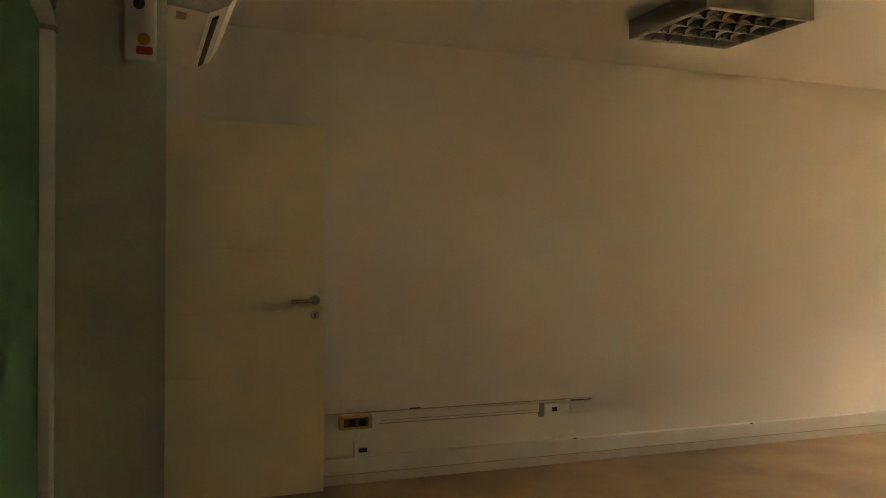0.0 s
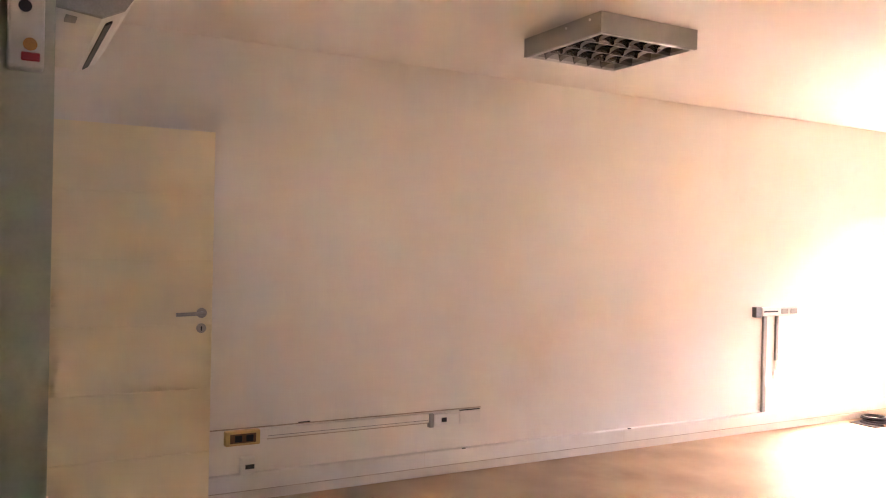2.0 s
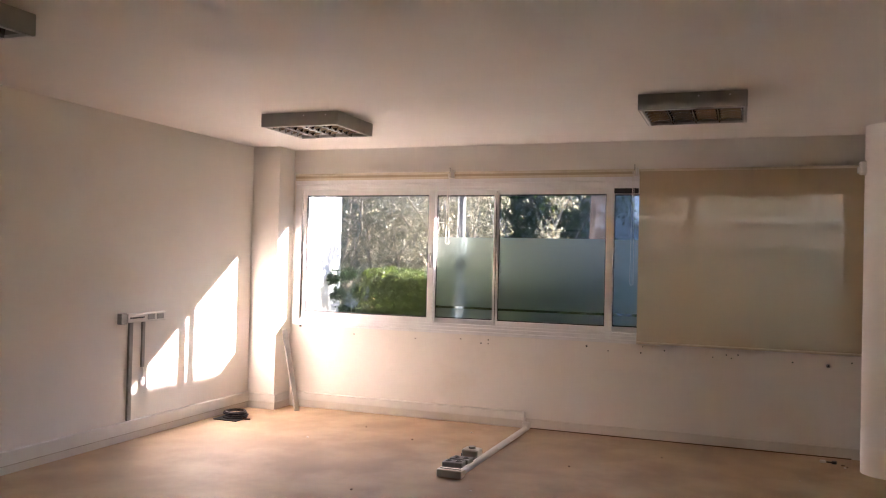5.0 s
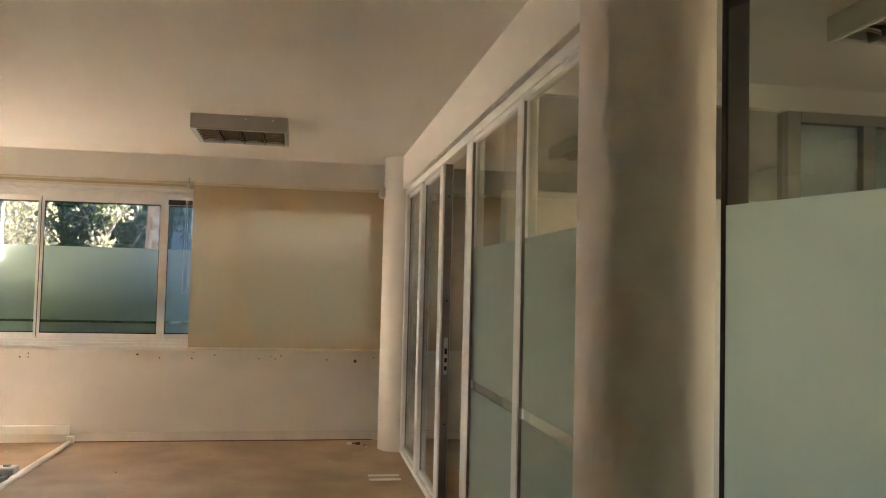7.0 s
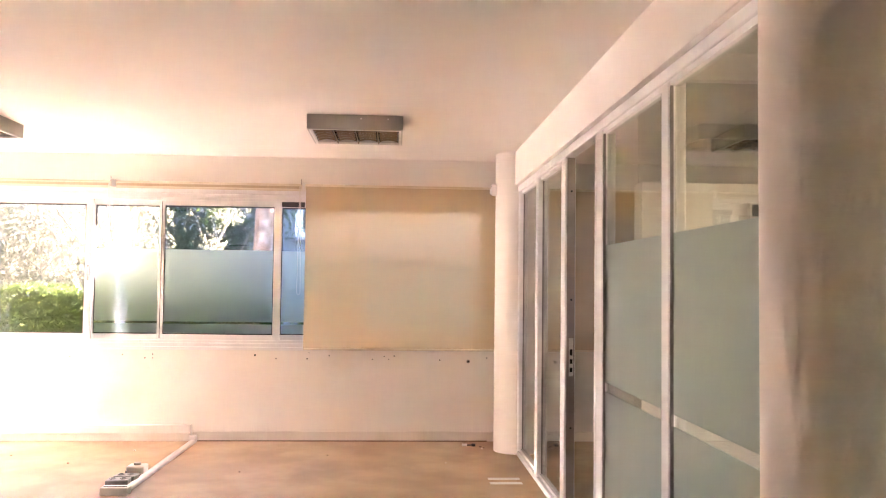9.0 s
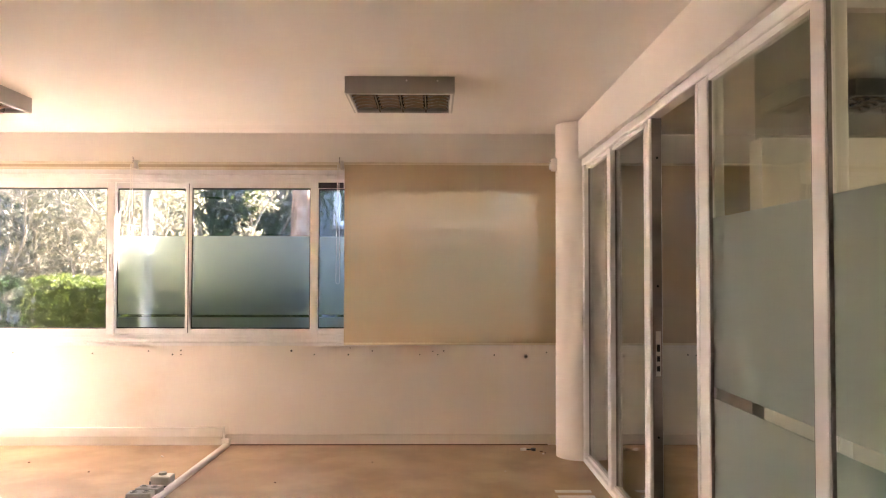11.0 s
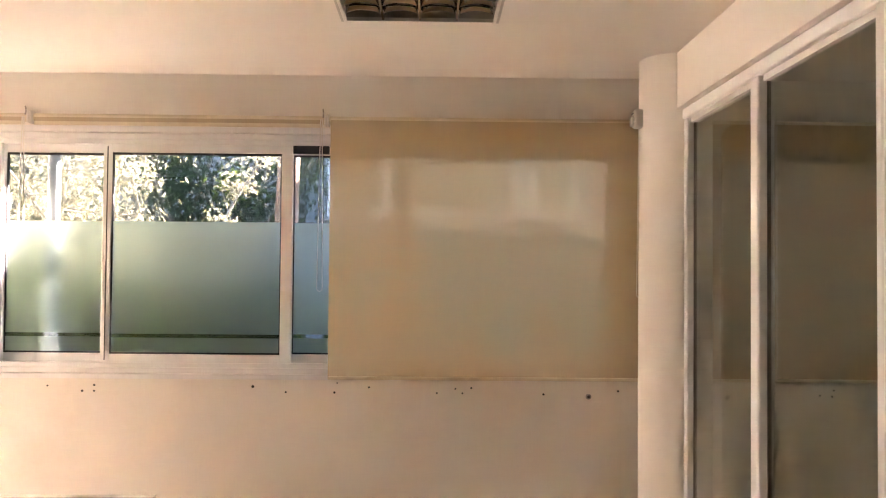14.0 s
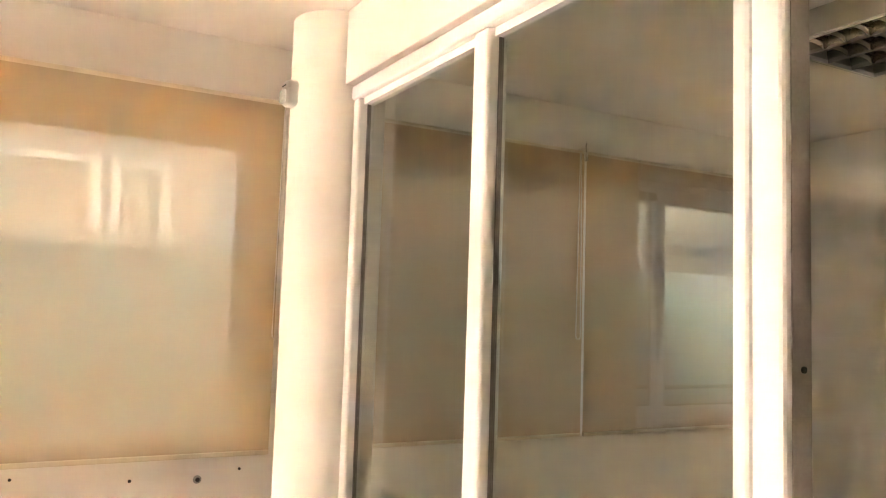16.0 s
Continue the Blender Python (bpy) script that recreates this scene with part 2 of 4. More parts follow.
# ---- large structure ----
H = 2.53          # ceiling height
PX = 5.505        # face of the glass partition
solid("floor", bm_box((-0.2, -9.5, -0.12), (8.9, 0.2, 0.0)), FLOORM, "worn tan floor covering with stains and pale patches", "floor")
solid("ceiling", bm_box((-0.2, -9.5, H), (8.9, 0.2, H + 0.15)), CEIL, "plain off-white painted ceiling", "ceiling")
solid("wall_west", bm_box((-0.2, -9.5, 0), (0, 0.2, H)), WALL, "off-white painted plaster wall with faint scuffs", "wall")
bm = bm_box((8.7, -9.5, 0), (8.9, -6.4, H))
bm_box((8.7, -6.4, 0), (8.9, -4.84, 0.7), bm=bm)
bm_box((8.7, -6.4, 2.3), (8.9, -4.84, H), bm=bm)
bm_box((8.7, -4.84, 0), (8.9, 0.2, H), bm=bm)
solid("wall_east", bm, WALL, "off-white painted plaster wall with a window opening", "wall")
solid("wall_south", bm_box((0, -9.5, 0), (8.7, -9.3, H)), WALL, "off-white painted plaster wall", "wall")
WZ0, WZ1 = 0.80, 2.225      # window opening
WX0, WX1 = 0.33, 5.38


def wall_with_holes(name, x0, x1, y0, y1, holes):
    bm = bmesh.new()
    x = x0
    for a, b, lo, hi in holes:
        bm_box((x, y0, 0), (a, y1, H), bm=bm)
        if lo > 0:
            bm_box((a, y0, 0), (b, y1, lo), bm=bm)
        bm_box((a, y0, hi), (b, y1, H), bm=bm)
        x = b
    bm_box((x, y0, 0), (x1, y1, H), bm=bm)
    return solid(name, bm, WALL, "off-white painted plaster wall with old screw holes", "wall")


wall_with_holes("wall_north", 0, 8.7, 0, 0.2, [(WX0, WX1, WZ0, WZ1), (5.80, 8.45, WZ0, WZ1)])
wall_with_holes("wall_stub", 0, 2.0, -7.49, -7.2, [(0.14, 0.98, 0, 2.03)])
solid("wall_end", bm_box((2.0, -7.49, 0), (2.004, -7.2, H)), SAGE, "grey-green painted end of the short wall", "wall")
# out of view; return added so no light leaks past the glass door
solid("wall_corridor", bm_box((5.52, -9.3, 0), (5.62, -6.72, 2.245), bm=bm_box((5.52, -6.72, 0), (8.70, -6.64, H))), WALL, "unseen plain plaster wall, added to stop side light in the passage", "wall")
solid("beam", bm_box((PX - 0.03, -9.3, 2.245), (PX + 0.13, -0.215, H), 0.004), WALL, "white plastered beam above the glass partition", "beam")


def column(name, x, y, r, label, paint=WALL):
    return smooth_sharp(solid(name, bm_cyl((x, y, 0), (x, y, H), r, 64), paint, label, "column"))


column("column", 5.52, -0.40, 0.186, "round white plastered column at the end of the partition")
column("column", 5.555, -5.42, 0.183, "round column in the partition line, toned beige for its weaker light", COLUMN)
solid("pier", bm_box((0, -0.28, 0), (0.30, 0, H), 0.006), WALL, "square white plastered pier in the window corner", "pier")

# skirtings
bb = solid("baseboard", bm_box((2.72, -0.018, 0), (5.70, 0, 0.085), 0.004), TRIM, "low cream painted skirting board", "baseboard")
part("floor_gap", bm_box((2.73, -0.022, 0.0005), (5.32, -0.0185, 0.009)), DBROWN, bb, "thin dark line at the floor")
solid("baseboard", bm_box((5.70, -0.018, 0), (8.70, 0, 0.085), 0.004), TRIM, "low cream painted skirting board", "baseboard")
solid("baseboard", bm_box((0, -7.2, 0), (0.016, -0.299, 0.054), 0.003), TRIM, "low cream painted skirting board with a dirty lower edge", "baseboard")
solid("baseboard", bm_box((0.325, -0.018, 0), (2.70, 0, 0.07), 0.003), TRIM, "low cream painted skirting board", "baseboard")
bm = bm_box((0, -0.297, 0), (0.317, -0.281, 0.068), 0.003)
bm_box((0.301, -0.280, 0), (0.317, -0.019, 0.068), 0.003, bm=bm)
solid("baseboard", bm, TRIM, "cream skirting round the corner pier", "baseboard")

# ---- window ----
def bars(parent, name, spans, material, bevel=0.003, label=""):
    return [part(name, bm_box(a, b, bevel), material, parent, label) for a, b in spans]


def pane(parent, name, a, b, material):
    ob = part(name, bm_box(a, b), material, parent)
    ob.visible_shadow = False
    return ob


win = empty("window_1", (0, 0, 0), "wide aluminium sliding window, lower panes frosted", "window", "structure")
Y0, Y1 = -0.018, 0.10
bars(win, "outer_frame", [((WX0, -0.030, WZ0), (WX1, Y1, 0.828)), ((WX0, Y0, 0.831), (WX1, Y1, 0.862)),
                          ((WX0, -0.024, 2.190), (WX1, Y1, WZ1)), ((WX0, -0.012, 2.155), (WX1, Y1, 2.186)),
                          ((WX0, Y0, 0.862), (0.40, Y1, 2.155)), ((WX1 - 0.07, Y0, 0.862), (WX1, Y1, 2.155))], WALU)
bars(win, "track", [((0.40, 0.002, 0.862), (WX1 - 0.07, 0.09, 0.886)), ((0.40, 0.002, 2.128), (WX1 - 0.07, 0.09, 2.155))], WALU, 0.002)


def sash(x0, x1, y, left=0.05, right=0.05, film=False, z0=0.886, z1=2.128):
    """One sliding sash with its stiles, rails, gasket, pane and film."""
    s = empty("sash", (0, 0, 0), "", "")
    s.parent = win
    d = 0.016
    bars(s, "stile", [((x0, y - d, z0), (x0 + left, y + d, z1)), ((x1 - right, y - d, z0), (x1, y + d, z1))], WALU)
    bars(s, "rail", [((x0 + left, y - d, z0), (x1 - right, y + d, z0 + 0.048)), ((x0 + left, y - d, z1 - 0.048), (x1 - right, y + d, z1))], WALU)
    gx0, gx1, gz0, gz1 = x0 + left, x1 - right, z0 + 0.048, z1 - 0.048
    g = bm_box((gx0, y - 0.01, gz0), (gx1, y + 0.01, gz0 + 0.010))
    bm_box((gx0, y - 0.01, gz1 - 0.012), (gx1, y + 0.01, gz1), bm=g)
    bm_box((gx0, y - 0.01, gz0 + 0.010), (gx0 + 0.006, y + 0.01, gz1 - 0.012), bm=g)
    bm_box((gx1 - 0.006, y - 0.01, gz0 + 0.010), (gx1, y + 0.01, gz1 - 0.012), bm=g)
    part("gasket", g, GASKET, s)
    gx0, gx1, gz0, gz1 = gx0 + 0.006, gx1 - 0.006, gz0 + 0.010, gz1 - 0.012
    if film:
        pane(s, "pane", (gx0, y - 0.003, 1.688), (gx1, y + 0.003, gz1), WCLEAR)
        pane(s, "pane", (gx0, y - 0.003, 1.026), (gx1, y + 0.003, 1.048), WCLEAR)
        tagged(pane(s, "frosted_pane", (gx0, y - 0.003, 1.048), (gx1, y + 0.003, 1.688), FROST), "frosted lower glass")
        tagged(pane(s, "frosted_pane", (gx0, y - 0.003, gz0), (gx1, y + 0.003, 1.026), FROST), "frosted lower glass")
    else:
        pane(s, "pane", (gx0, y - 0.003, gz0), (gx1, y + 0.003, gz1), WCLEAR)
    return s


sash(0.40, 1.80, 0.026, 0.045, 0.062)
sash(1.756, 2.415, 0.068, 0.05, 0.035, True)
sash(2.375, 3.45, 0.026, 0.05, 0.062, True)
sash(3.40, 4.10, 0.068, 0.05, 0.035, True)
sash(4.06, 5.31, 0.026, 0.055, 0.055, True)
part("groove", bm_box((2.397, 0.0085, 0.90), (2.403, 0.0105, 2.115)), GASKET, win, "dark joint between two sashes")
# black block paints the shade in the recess over the rear sash
part("groove", bm_box((3.452, 0.012, 2.085), (3.655, 0.050, 2.128)), GASKET, win, "black strip for the shaded gap above the rear sash")
for hx in (0.43, 1.768):
    bm = bm_box((hx - 0.009, -0.003, 1.40), (hx + 0.009, 0.010, 1.54), 0.004)
    bm_box((hx - 0.006, -0.012, 1.43), (hx + 0.006, -0.003, 1.51), 0.003, bm=bm)
    part("latch", bm, GREYP, win, "dark recessed latch")

win2 = empty("window_2", (0, 0, 0), "aluminium window behind a lowered blind", "window", "structure")
bars(win2, "outer_frame", [((5.80, Y0, WZ0), (8.45, Y1, 0.90)), ((5.80, Y0, 2.12), (8.45, Y1, WZ1)), ((5.80, Y0, 0.90), (5.88, Y1, 2.12)),
                           ((7.08, Y0, 0.90), (7.16, Y1, 2.12)), ((8.37, Y0, 0.90), (8.45, Y1, 2.12))], WALU)
for a, b in ((5.88, 7.08), (7.16, 8.37)):
    pane(win2, "pane", (a, 0.04, 1.69), (b, 0.046, 2.12), WCLEAR)
    pane(win2, "frosted_pane", (a, 0.04, 0.90), (b, 0.046, 1.69), FROST)

# out of view, assumed as the source behind the bright frosted door
win3 = empty("window_3", (0, 0, 0), "unseen, assumed aluminium window in the far wall of the neighbouring room", "window", "structure")
bars(win3, "outer_frame", [((8.71, -6.4, 0.70), (8.80, -4.84, 0.77)), ((8.71, -6.4, 2.23), (8.80, -4.84, 2.30)),
                           ((8.71, -6.4, 0.77), (8.80, -6.35, 2.23)), ((8.71, -4.89, 0.77), (8.80, -4.84, 2.23))], WALU)
pane(win3, "pane", (8.75, -6.35, 0.77), (8.756, -4.89, 2.23), CLEAR)

# ---- glass partition ----
gp = empty("glass_partition", (0, 0, 0), "white aluminium partition with clear and half-frosted panes", "partition", "structure")
XA, XB = PX - 0.004, PX + 0.066


def post(y0, y1, label=""):
    return part("post", bm_box((XA, y0, 0), (XB, y1, 2.19), 0.012, 3), ALU, gp, label)


def glazing(y0, y1, film):
    xm = PX + (0.022 if film else 0.04)
    if film:
        pane(gp, "pane", (xm - 0.003, y0, 0.06), (xm + 0.003, y1, 2.19), CLEAR)
        a = part("film", bm_box((xm - 0.0085, y0, 0.06), (xm - 0.0045, y1, 0.885)), FILM_DIM, gp, "pale green frosting film")
        b = part("film", bm_box((xm - 0.0085, y0, 0.93), (xm - 0.0045, y1, 1.607)), FILM_DIM, gp, "pale green frosting film")
    else:
        pane(gp, "pane", (xm - 0.003, y0, 0.06), (xm + 0.003, y1, 2.19), CLEAR)
    # beads round the glass
    g = bm_box((xm - 0.02, y0, 2.165), (xm + 0.02, y1, 2.19))
    bm_box((xm - 0.02, y0, 0.04), (xm + 0.02, y1, 0.06), bm=g)
    part("bead", g, ALU, gp)
    xa, xb = (XA + 0.005, xm - 0.0095) if film else (xm - 0.007, xm + 0.007)
    g = bm_box((xa, y0, 0.06), (xb, y0 + 0.005, 2.165))
    bm_box((xa, y1 - 0.005, 0.06), (xb, y1, 2.165), bm=g)
    part("gasket", g, SEAL, gp)


part("top_rail", bm_box((XA, -5.25, 2.19), (XB, -0.57, 2.243), 0.008, 2), ALU, gp)
for a, b in ((-2.462, -0.61), (-5.24, -3.205)):
    part("bottom_rail", bm_box((XA, a, 0), (XB, b, 0.04), 0.006), ALU, gp)
post(-0.645, -0.60)
post(-1.522, -1.445)
post(-2.388, -2.350)
p2 = post(-2.464, -2.392, "door jamb post with strike plate")
post(-3.236, -3.195)
post(-3.362, -3.240)
post(-4.345, -4.25)
post(-5.27, -5.235)
glazing(-1.445, -0.645, False)
glazing(-2.350, -1.522, False)
glazing(-4.25, -3.362, True)
glazing(-5.235, -4.345, True)
# thin dark strip paints the shade on the post's doorway side
part("side_shade", bm_box((PX + 0.012, -2.4665, 0.02), (PX + 0.060, -2.4635, 2.185)), SIDE_SHADE, p2, "brown-grey strip that carries the shade on the post's side")
# strike plate on the doorway side of the post
part("strike_plate", bm_box((PX + 0.026, -2.4695, 0.86), (PX + 0.052, -2.466, 1.09), 0.001), WHITE, p2, "pale strike plate with three dark slots")
for z0, z1 in ((0.985, 1.022), (0.935, 0.963), (0.885, 0.912)):
    part("slot", bm_box((PX + 0.031, -2.4725, z0), (PX + 0.047, -2.469, z1), 0.0012), BLACK, p2)
for z in (0.55, 1.32, 1.98):
    part("screw", bm_cyl((PX + 0.038, -2.466, z), (PX + 0.038, -2.470, z), 0.006, 10), BLACK, p2)

# frosted glass leaf beyond the middle column, standing a little ajar
leaf = empty("glass_door", (5.655, -5.685, 0), "frameless glass door leaf with frosted lower part, ajar", "door")
ang = math.atan2(-0.522, 0.152)
def along(bm):
    bmesh.ops.transform(bm, matrix=pose(5.655, -5.685, 0) @ Matrix.Rotation(ang, 4, "Z"), verts=bm.verts)
    return bm
g = part("pane", along(bm_box((0.0, -0.004, 0.02), (1.05, 0.004, 2.10))), CLEAR, leaf)
g.visible_shadow = False
part("film", along(bm_box((0.0, -0.010, 0.02), (1.05, -0.006, 1.615))), FILM, leaf, "pale green frosting film")
part("hinge", along(bm_box((0.02, -0.02, 0.02), (0.10, 0.02, 0.09), 0.004)), STEEL, leaf)
under(leaf)
solid("door_jamb", bm_box((5.672, -5.64, 0), (5.735, -5.612, 2.245), 0.004), GASKET, "dark metal door jamb beside the column", "jamb")
# cross wall with transom lights in the neighbouring rooms
cw = solid("wall_cross", bm_box((5.64, -3.56, 0), (8.70, -3.44, 1.90)), WALL, "plain partition wall between the neighbouring rooms", "wall")
solid("trim", bm_box((5.64, -3.56, 2.40), (8.70, -3.44, H)), WALL, "plaster strip above the transom lights", "wall")
tr = empty("transom_window", (0, 0, 0), "row of pale transom panes in grey frames", "window", "structure")
pane(tr, "pane", (5.64, -3.503, 1.90), (7.19, -3.497, 2.40), CLEAR)
for x in (7.19, 7.645, 8.22, 8.62):
    part("frame", bm_box((x, -3.55, 1.90), (x + 0.08, -3.45, 2.40), 0.004), GREYP, tr)
part("frame", bm_box((7.27, -3.553, 2.34), (8.62, -3.447, 2.40), 0.004), GREYP, tr)
for a, b in ((7.27, 7.645), (7.725, 8.22), (8.30, 8.62)):
    pane(tr, "pane", (a, -3.503, 1.90), (b, -3.497, 2.34), FILM)

# glazed screen behind the camera's starting place
bs = empty("glass_screen", (0, 0, 0), "white framed screen with dark teal frosted glass", "partition", "structure")
part("post", bm_box((2.003, -7.545, 0), (2.05, -7.49, 1.945), 0.01, 3), ALU, bs)
smooth_sharp(part("post", bm_cyl((3.21, -7.548, 0), (3.21, -7.548, H), 0.041, 28), ALU, bs, "round white post"))
part("pane", bm_box((2.05, -7.533, 0.05), (3.172, -7.527, 1.95)), TEAL, bs)
part("pane", bm_box((3.25, -7.533, 0.05), (3.75, -7.527, 2.30)), TEAL, bs)
part("post", bm_box((3.75, -7.555, 0), (3.80, -7.50, 2.30), 0.01, 3), ALU, bs)
part("bottom_rail", bm_box((2.05, -7.555, 0), (3.75, -7.505, 0.05), 0.006), ALU, bs)
arm = [(2.028, -7.515, 1.94), (2.034, -7.517, 1.962), (2.055, -7.522, 1.98), (2.09, -7.527, 1.99), (2.16, -7.53, 1.994), (3.17, -7.53, 1.994)]
smooth_sharp(part("top_rail", bm_tube(arm, 0.030, 18), WHITE, bs, "round pale rail with an elbow at its end"))
smooth_sharp(part("collar", bm_cyl((2.028, -7.515, 1.934), (2.028, -7.515, 1.946), 0.033, 20), GREYP, bs, "dark joint under the elbow"))


# ---- ceiling lights ----
def ceiling_light(x0, y0, x1, y1, label):
    """Surface-mounted square office light with a parabolic louvre."""
    w, d = x1 - x0, y1 - y0
    t = empty("ceiling_light", (x0, y0, 2.43), label, "ceiling light", group="office ceiling lights")
    z0, z1, k = 0.0, 0.099, 0.012
    for a, b in (((0, 0, z0), (k, d, z1)), ((w - k, 0, z0), (w, d, z1)), ((k, 0, z0), (w - k, k, z1)), ((k, d - k, z0), (w - k, d, z1))):
        part("side_panel", bm_box(a, b, 0.002), LAMPGREY, t, "grey enamelled steel side")
    part("tray", bm_box((k, k, 0.088), (w - k, d - k, 0.096)), DARKIN, t)
    bm = bm_box((k, k, -0.003), (k + 0.012, d - k, 0.012))
    bm_box((w - k - 0.012, k, -0.003), (w - k, d - k, 0.012), bm=bm)
    bm_box((k + 0.012, k, -0.003), (w - k - 0.012, k + 0.012, 0.012), bm=bm)
    bm_box((k + 0.012, d - k - 0.012, -0.003), (w - k - 0.012, d - k, 0.012), bm=bm)
    part("rim", bm, WHITE, t, "pale louvre rim")
    nb, nc = 4, 6
    iw, idp = w - 2 * k - 0.024, d - 2 * k - 0.024
    bay, cell = iw / nb, idp / nc
    ox, oy = k + 0.012, k + 0.012
    vane = mesh_of("vane", bm_prism([(-0.004, 0.0), (0.004, 0.0), (0.013, 0.046), (-0.013, 0.046)], "y", 0, idp), LOUVRE)
    for i in range(1, nb):
        o = new("vane", vane)
        o.parent = t
        o.location = (ox + i * bay, oy, 0.0)
    # arched cross blades: the lower edge rises towards the middle of the bay
    bm = bmesh.new()
    n = 8
    rows = []
    for i in range(n + 1):
        u = i / n
        arch = 0.013 * (1 - (2 * u - 1) ** 2)
        x = 0.008 + u * (bay - 0.016)
        rows.append([bm.verts.new(c) for c in ((x, -0.003, arch), (x, 0.003, arch), (x, 0.016, 0.046), (x, -0.016, 0.046))])
    for a, b in zip(rows, rows[1:]):
        for j in range(4):
            bm.faces.new((a[j], a[(j + 1) % 4], b[(j + 1) % 4], b[j]))
    bm.faces.new(rows[0]), bm.faces.new(rows[-1][::-1])
    bmesh.ops.recalc_face_normals(bm, faces=bm.faces)
    blade = mesh_of("blade", bm, LOUVRE, True)
    for i in range(nb):
        for j in range(1, nc):
            o = new("blade", blade)
            o.parent = t
            o.location = (ox + i * bay, oy + j * cell, 0.001)
    tube = mesh_of("tube", bm_cyl((0, 0.02, 0), (0, idp - 0.02, 0), 0.013, 14), TUBE, True)
    for i in range(nb):
        o = new("tube", tube)
        o.parent = t
        o.location = (ox + (i + 0.5) * bay, oy, 0.068)
    for bx in (0.36, 0.54):
        for by in (-0.002, d + 0.002):
            part("screw", bm_cyl((bx, by - 0.002, 0.074), (bx, by + 0.002, 0.074), 0.006, 10), ALU, t, "bright screw head")
    return t


CL = "grey square fluorescent ceiling light with aluminium louvre, switched off"
ceiling_light(0.885, -4.905, 1.505, -4.29, CL)
l3 = ceiling_light(3.875, -1.93, 4.515, -1.345, CL)
copy_thing(l3, pose(1.115, -1.87, 2.43))
copy_thing(l3, pose(6.70, -5.16, 2.43))
copy_thing(l3, pose(6.85, -1.95, 2.43))


# ---- roller blinds ----
def chain(x, y, z0, z1, gap, parent):
    pts = []
    n = 14
    for i in range(n + 1):
        u = math.pi * i / n
        pts.append((x + gap * 0.5 * math.cos(u), y, z1 + 0.02 - 0.02 * math.sin(u)))
    full = [(x + gap * 0.15, y, z0)] + pts + [(x - gap * 0.15, y, z0)]
    ob = part("chain", bm_tube(full, 0.0028, 6), WHITE, parent, "white bead chain")
    return smooth_sharp(ob, 60)


def roller_blind(x0, x1, zdrop, label, chain_x, chain_z, cloth=None):
    b = empty("roller_blind", (x0, -0.05, 2.26), label, "roller blind", group="roller blinds over the window wall")
    zt = 2.262
    smooth_sharp(part("tube", bm_cyl((x0 + 0.012, -0.05, zt), (x1 - 0.012, -0.05, zt), 0.024, 28), ROLL, b, "rolled cream fabric"))
    for x in (x0, x1 - 0.006):
        bm = bm_box((x, -0.082, zt - 0.032), (x + 0.006, 0.0, zt + 0.036), 0.002)
        part("bracket", bm, WHITE, b)
    smooth_sharp(part("hook", bm_tube([(x1 - 0.012, -0.086 + 0.01 * math.cos(a), zt + 0.035 + 0.022 * math.sin(a)) for a in [i * 0.3 for i in range(-5, 6)]], 0.004, 8), STEEL, b, "small metal end hook"))
    part("fabric", bm_box((x0 + 0.02, -0.0755, zdrop), (x1 - 0.02, -0.0740, zt)), cloth or CLOTH, b, "screen fabric")
    part("bottom_bar", bm_box((x0 + 0.02, -0.082, zdrop - 0.006), (x1 - 0.02, -0.068, zdrop + 0.014), 0.004), ROLL, b)
    chain(chain_x, -0.09, zt, chain_z, 0.03, b)
    return under(b)


roller_blind(0.34, 1.985, 2.225, "cream roller blind, rolled up", 1.965, 1.62)
roller_blind(2.00, 3.645, 2.225, "cream roller blind, rolled up", 3.625, 1.30)
roller_blind(3.655, 5.43, 0.815, "cream screen roller blind, fully lowered", 5.412, 1.28)
roller_blind(5.72, 7.055, 0.815, "screen roller blind in dimmed cream fabric, fully lowered", 7.00, 1.30, DIMCLOTH)
roller_blind(7.032, 8.50, 0.815, "screen roller blind in dimmed cream fabric, fully lowered", 8.47, 1.30, DIMCLOTH)

# detector on the column
det = empty("wall_detector", (5.3240, -0.410, 2.223), "small white rounded detector on the round column", "detector")
smooth_sharp(part("housing", bm_box((5.2940, -0.445, 2.173), (5.3520, -0.375, 2.273), 0.018, 4), WHITE, det))
smooth_sharp(part("lens", bm_box((5.2810, -0.435, 2.183), (5.3010, -0.385, 2.233), 0.009, 3), TUBE, det, "milky lens"))
part("slit", bm_box((5.2925, -0.430, 2.248), (5.2955, -0.390, 2.252)), BLACK, det)
under(det)

t = empty("wall_controller", (6.23, -3.56, 1.75), "small grey wall controller with a dark screen", "controller")
part("case", bm_box((6.15, -3.585, 1.71), (6.30, -3.56, 1.81), 0.006), WHITE, t)
part("screen", bm_box((6.165, -3.588, 1.745), (6.285, -3.584, 1.80), 0.001), BLACK, t, "dark screen")
under(t)

# ---- wall holes and outlets on the window wall ----
hole_mesh = mesh_of("screw_hole", bm_cyl((0, 0.001, 0), (0, -0.003, 0), 0.0065, 10), BLACK)


def hole(x, z, s=1.0):
    ob = new("screw_hole", hole_mesh)
    ob.location = (x, 0, z)
    ob.scale = (s, 1, s)
    tagged(ob, "small dark empty screw hole in the plaster", "screw hole", "screw holes below the window")


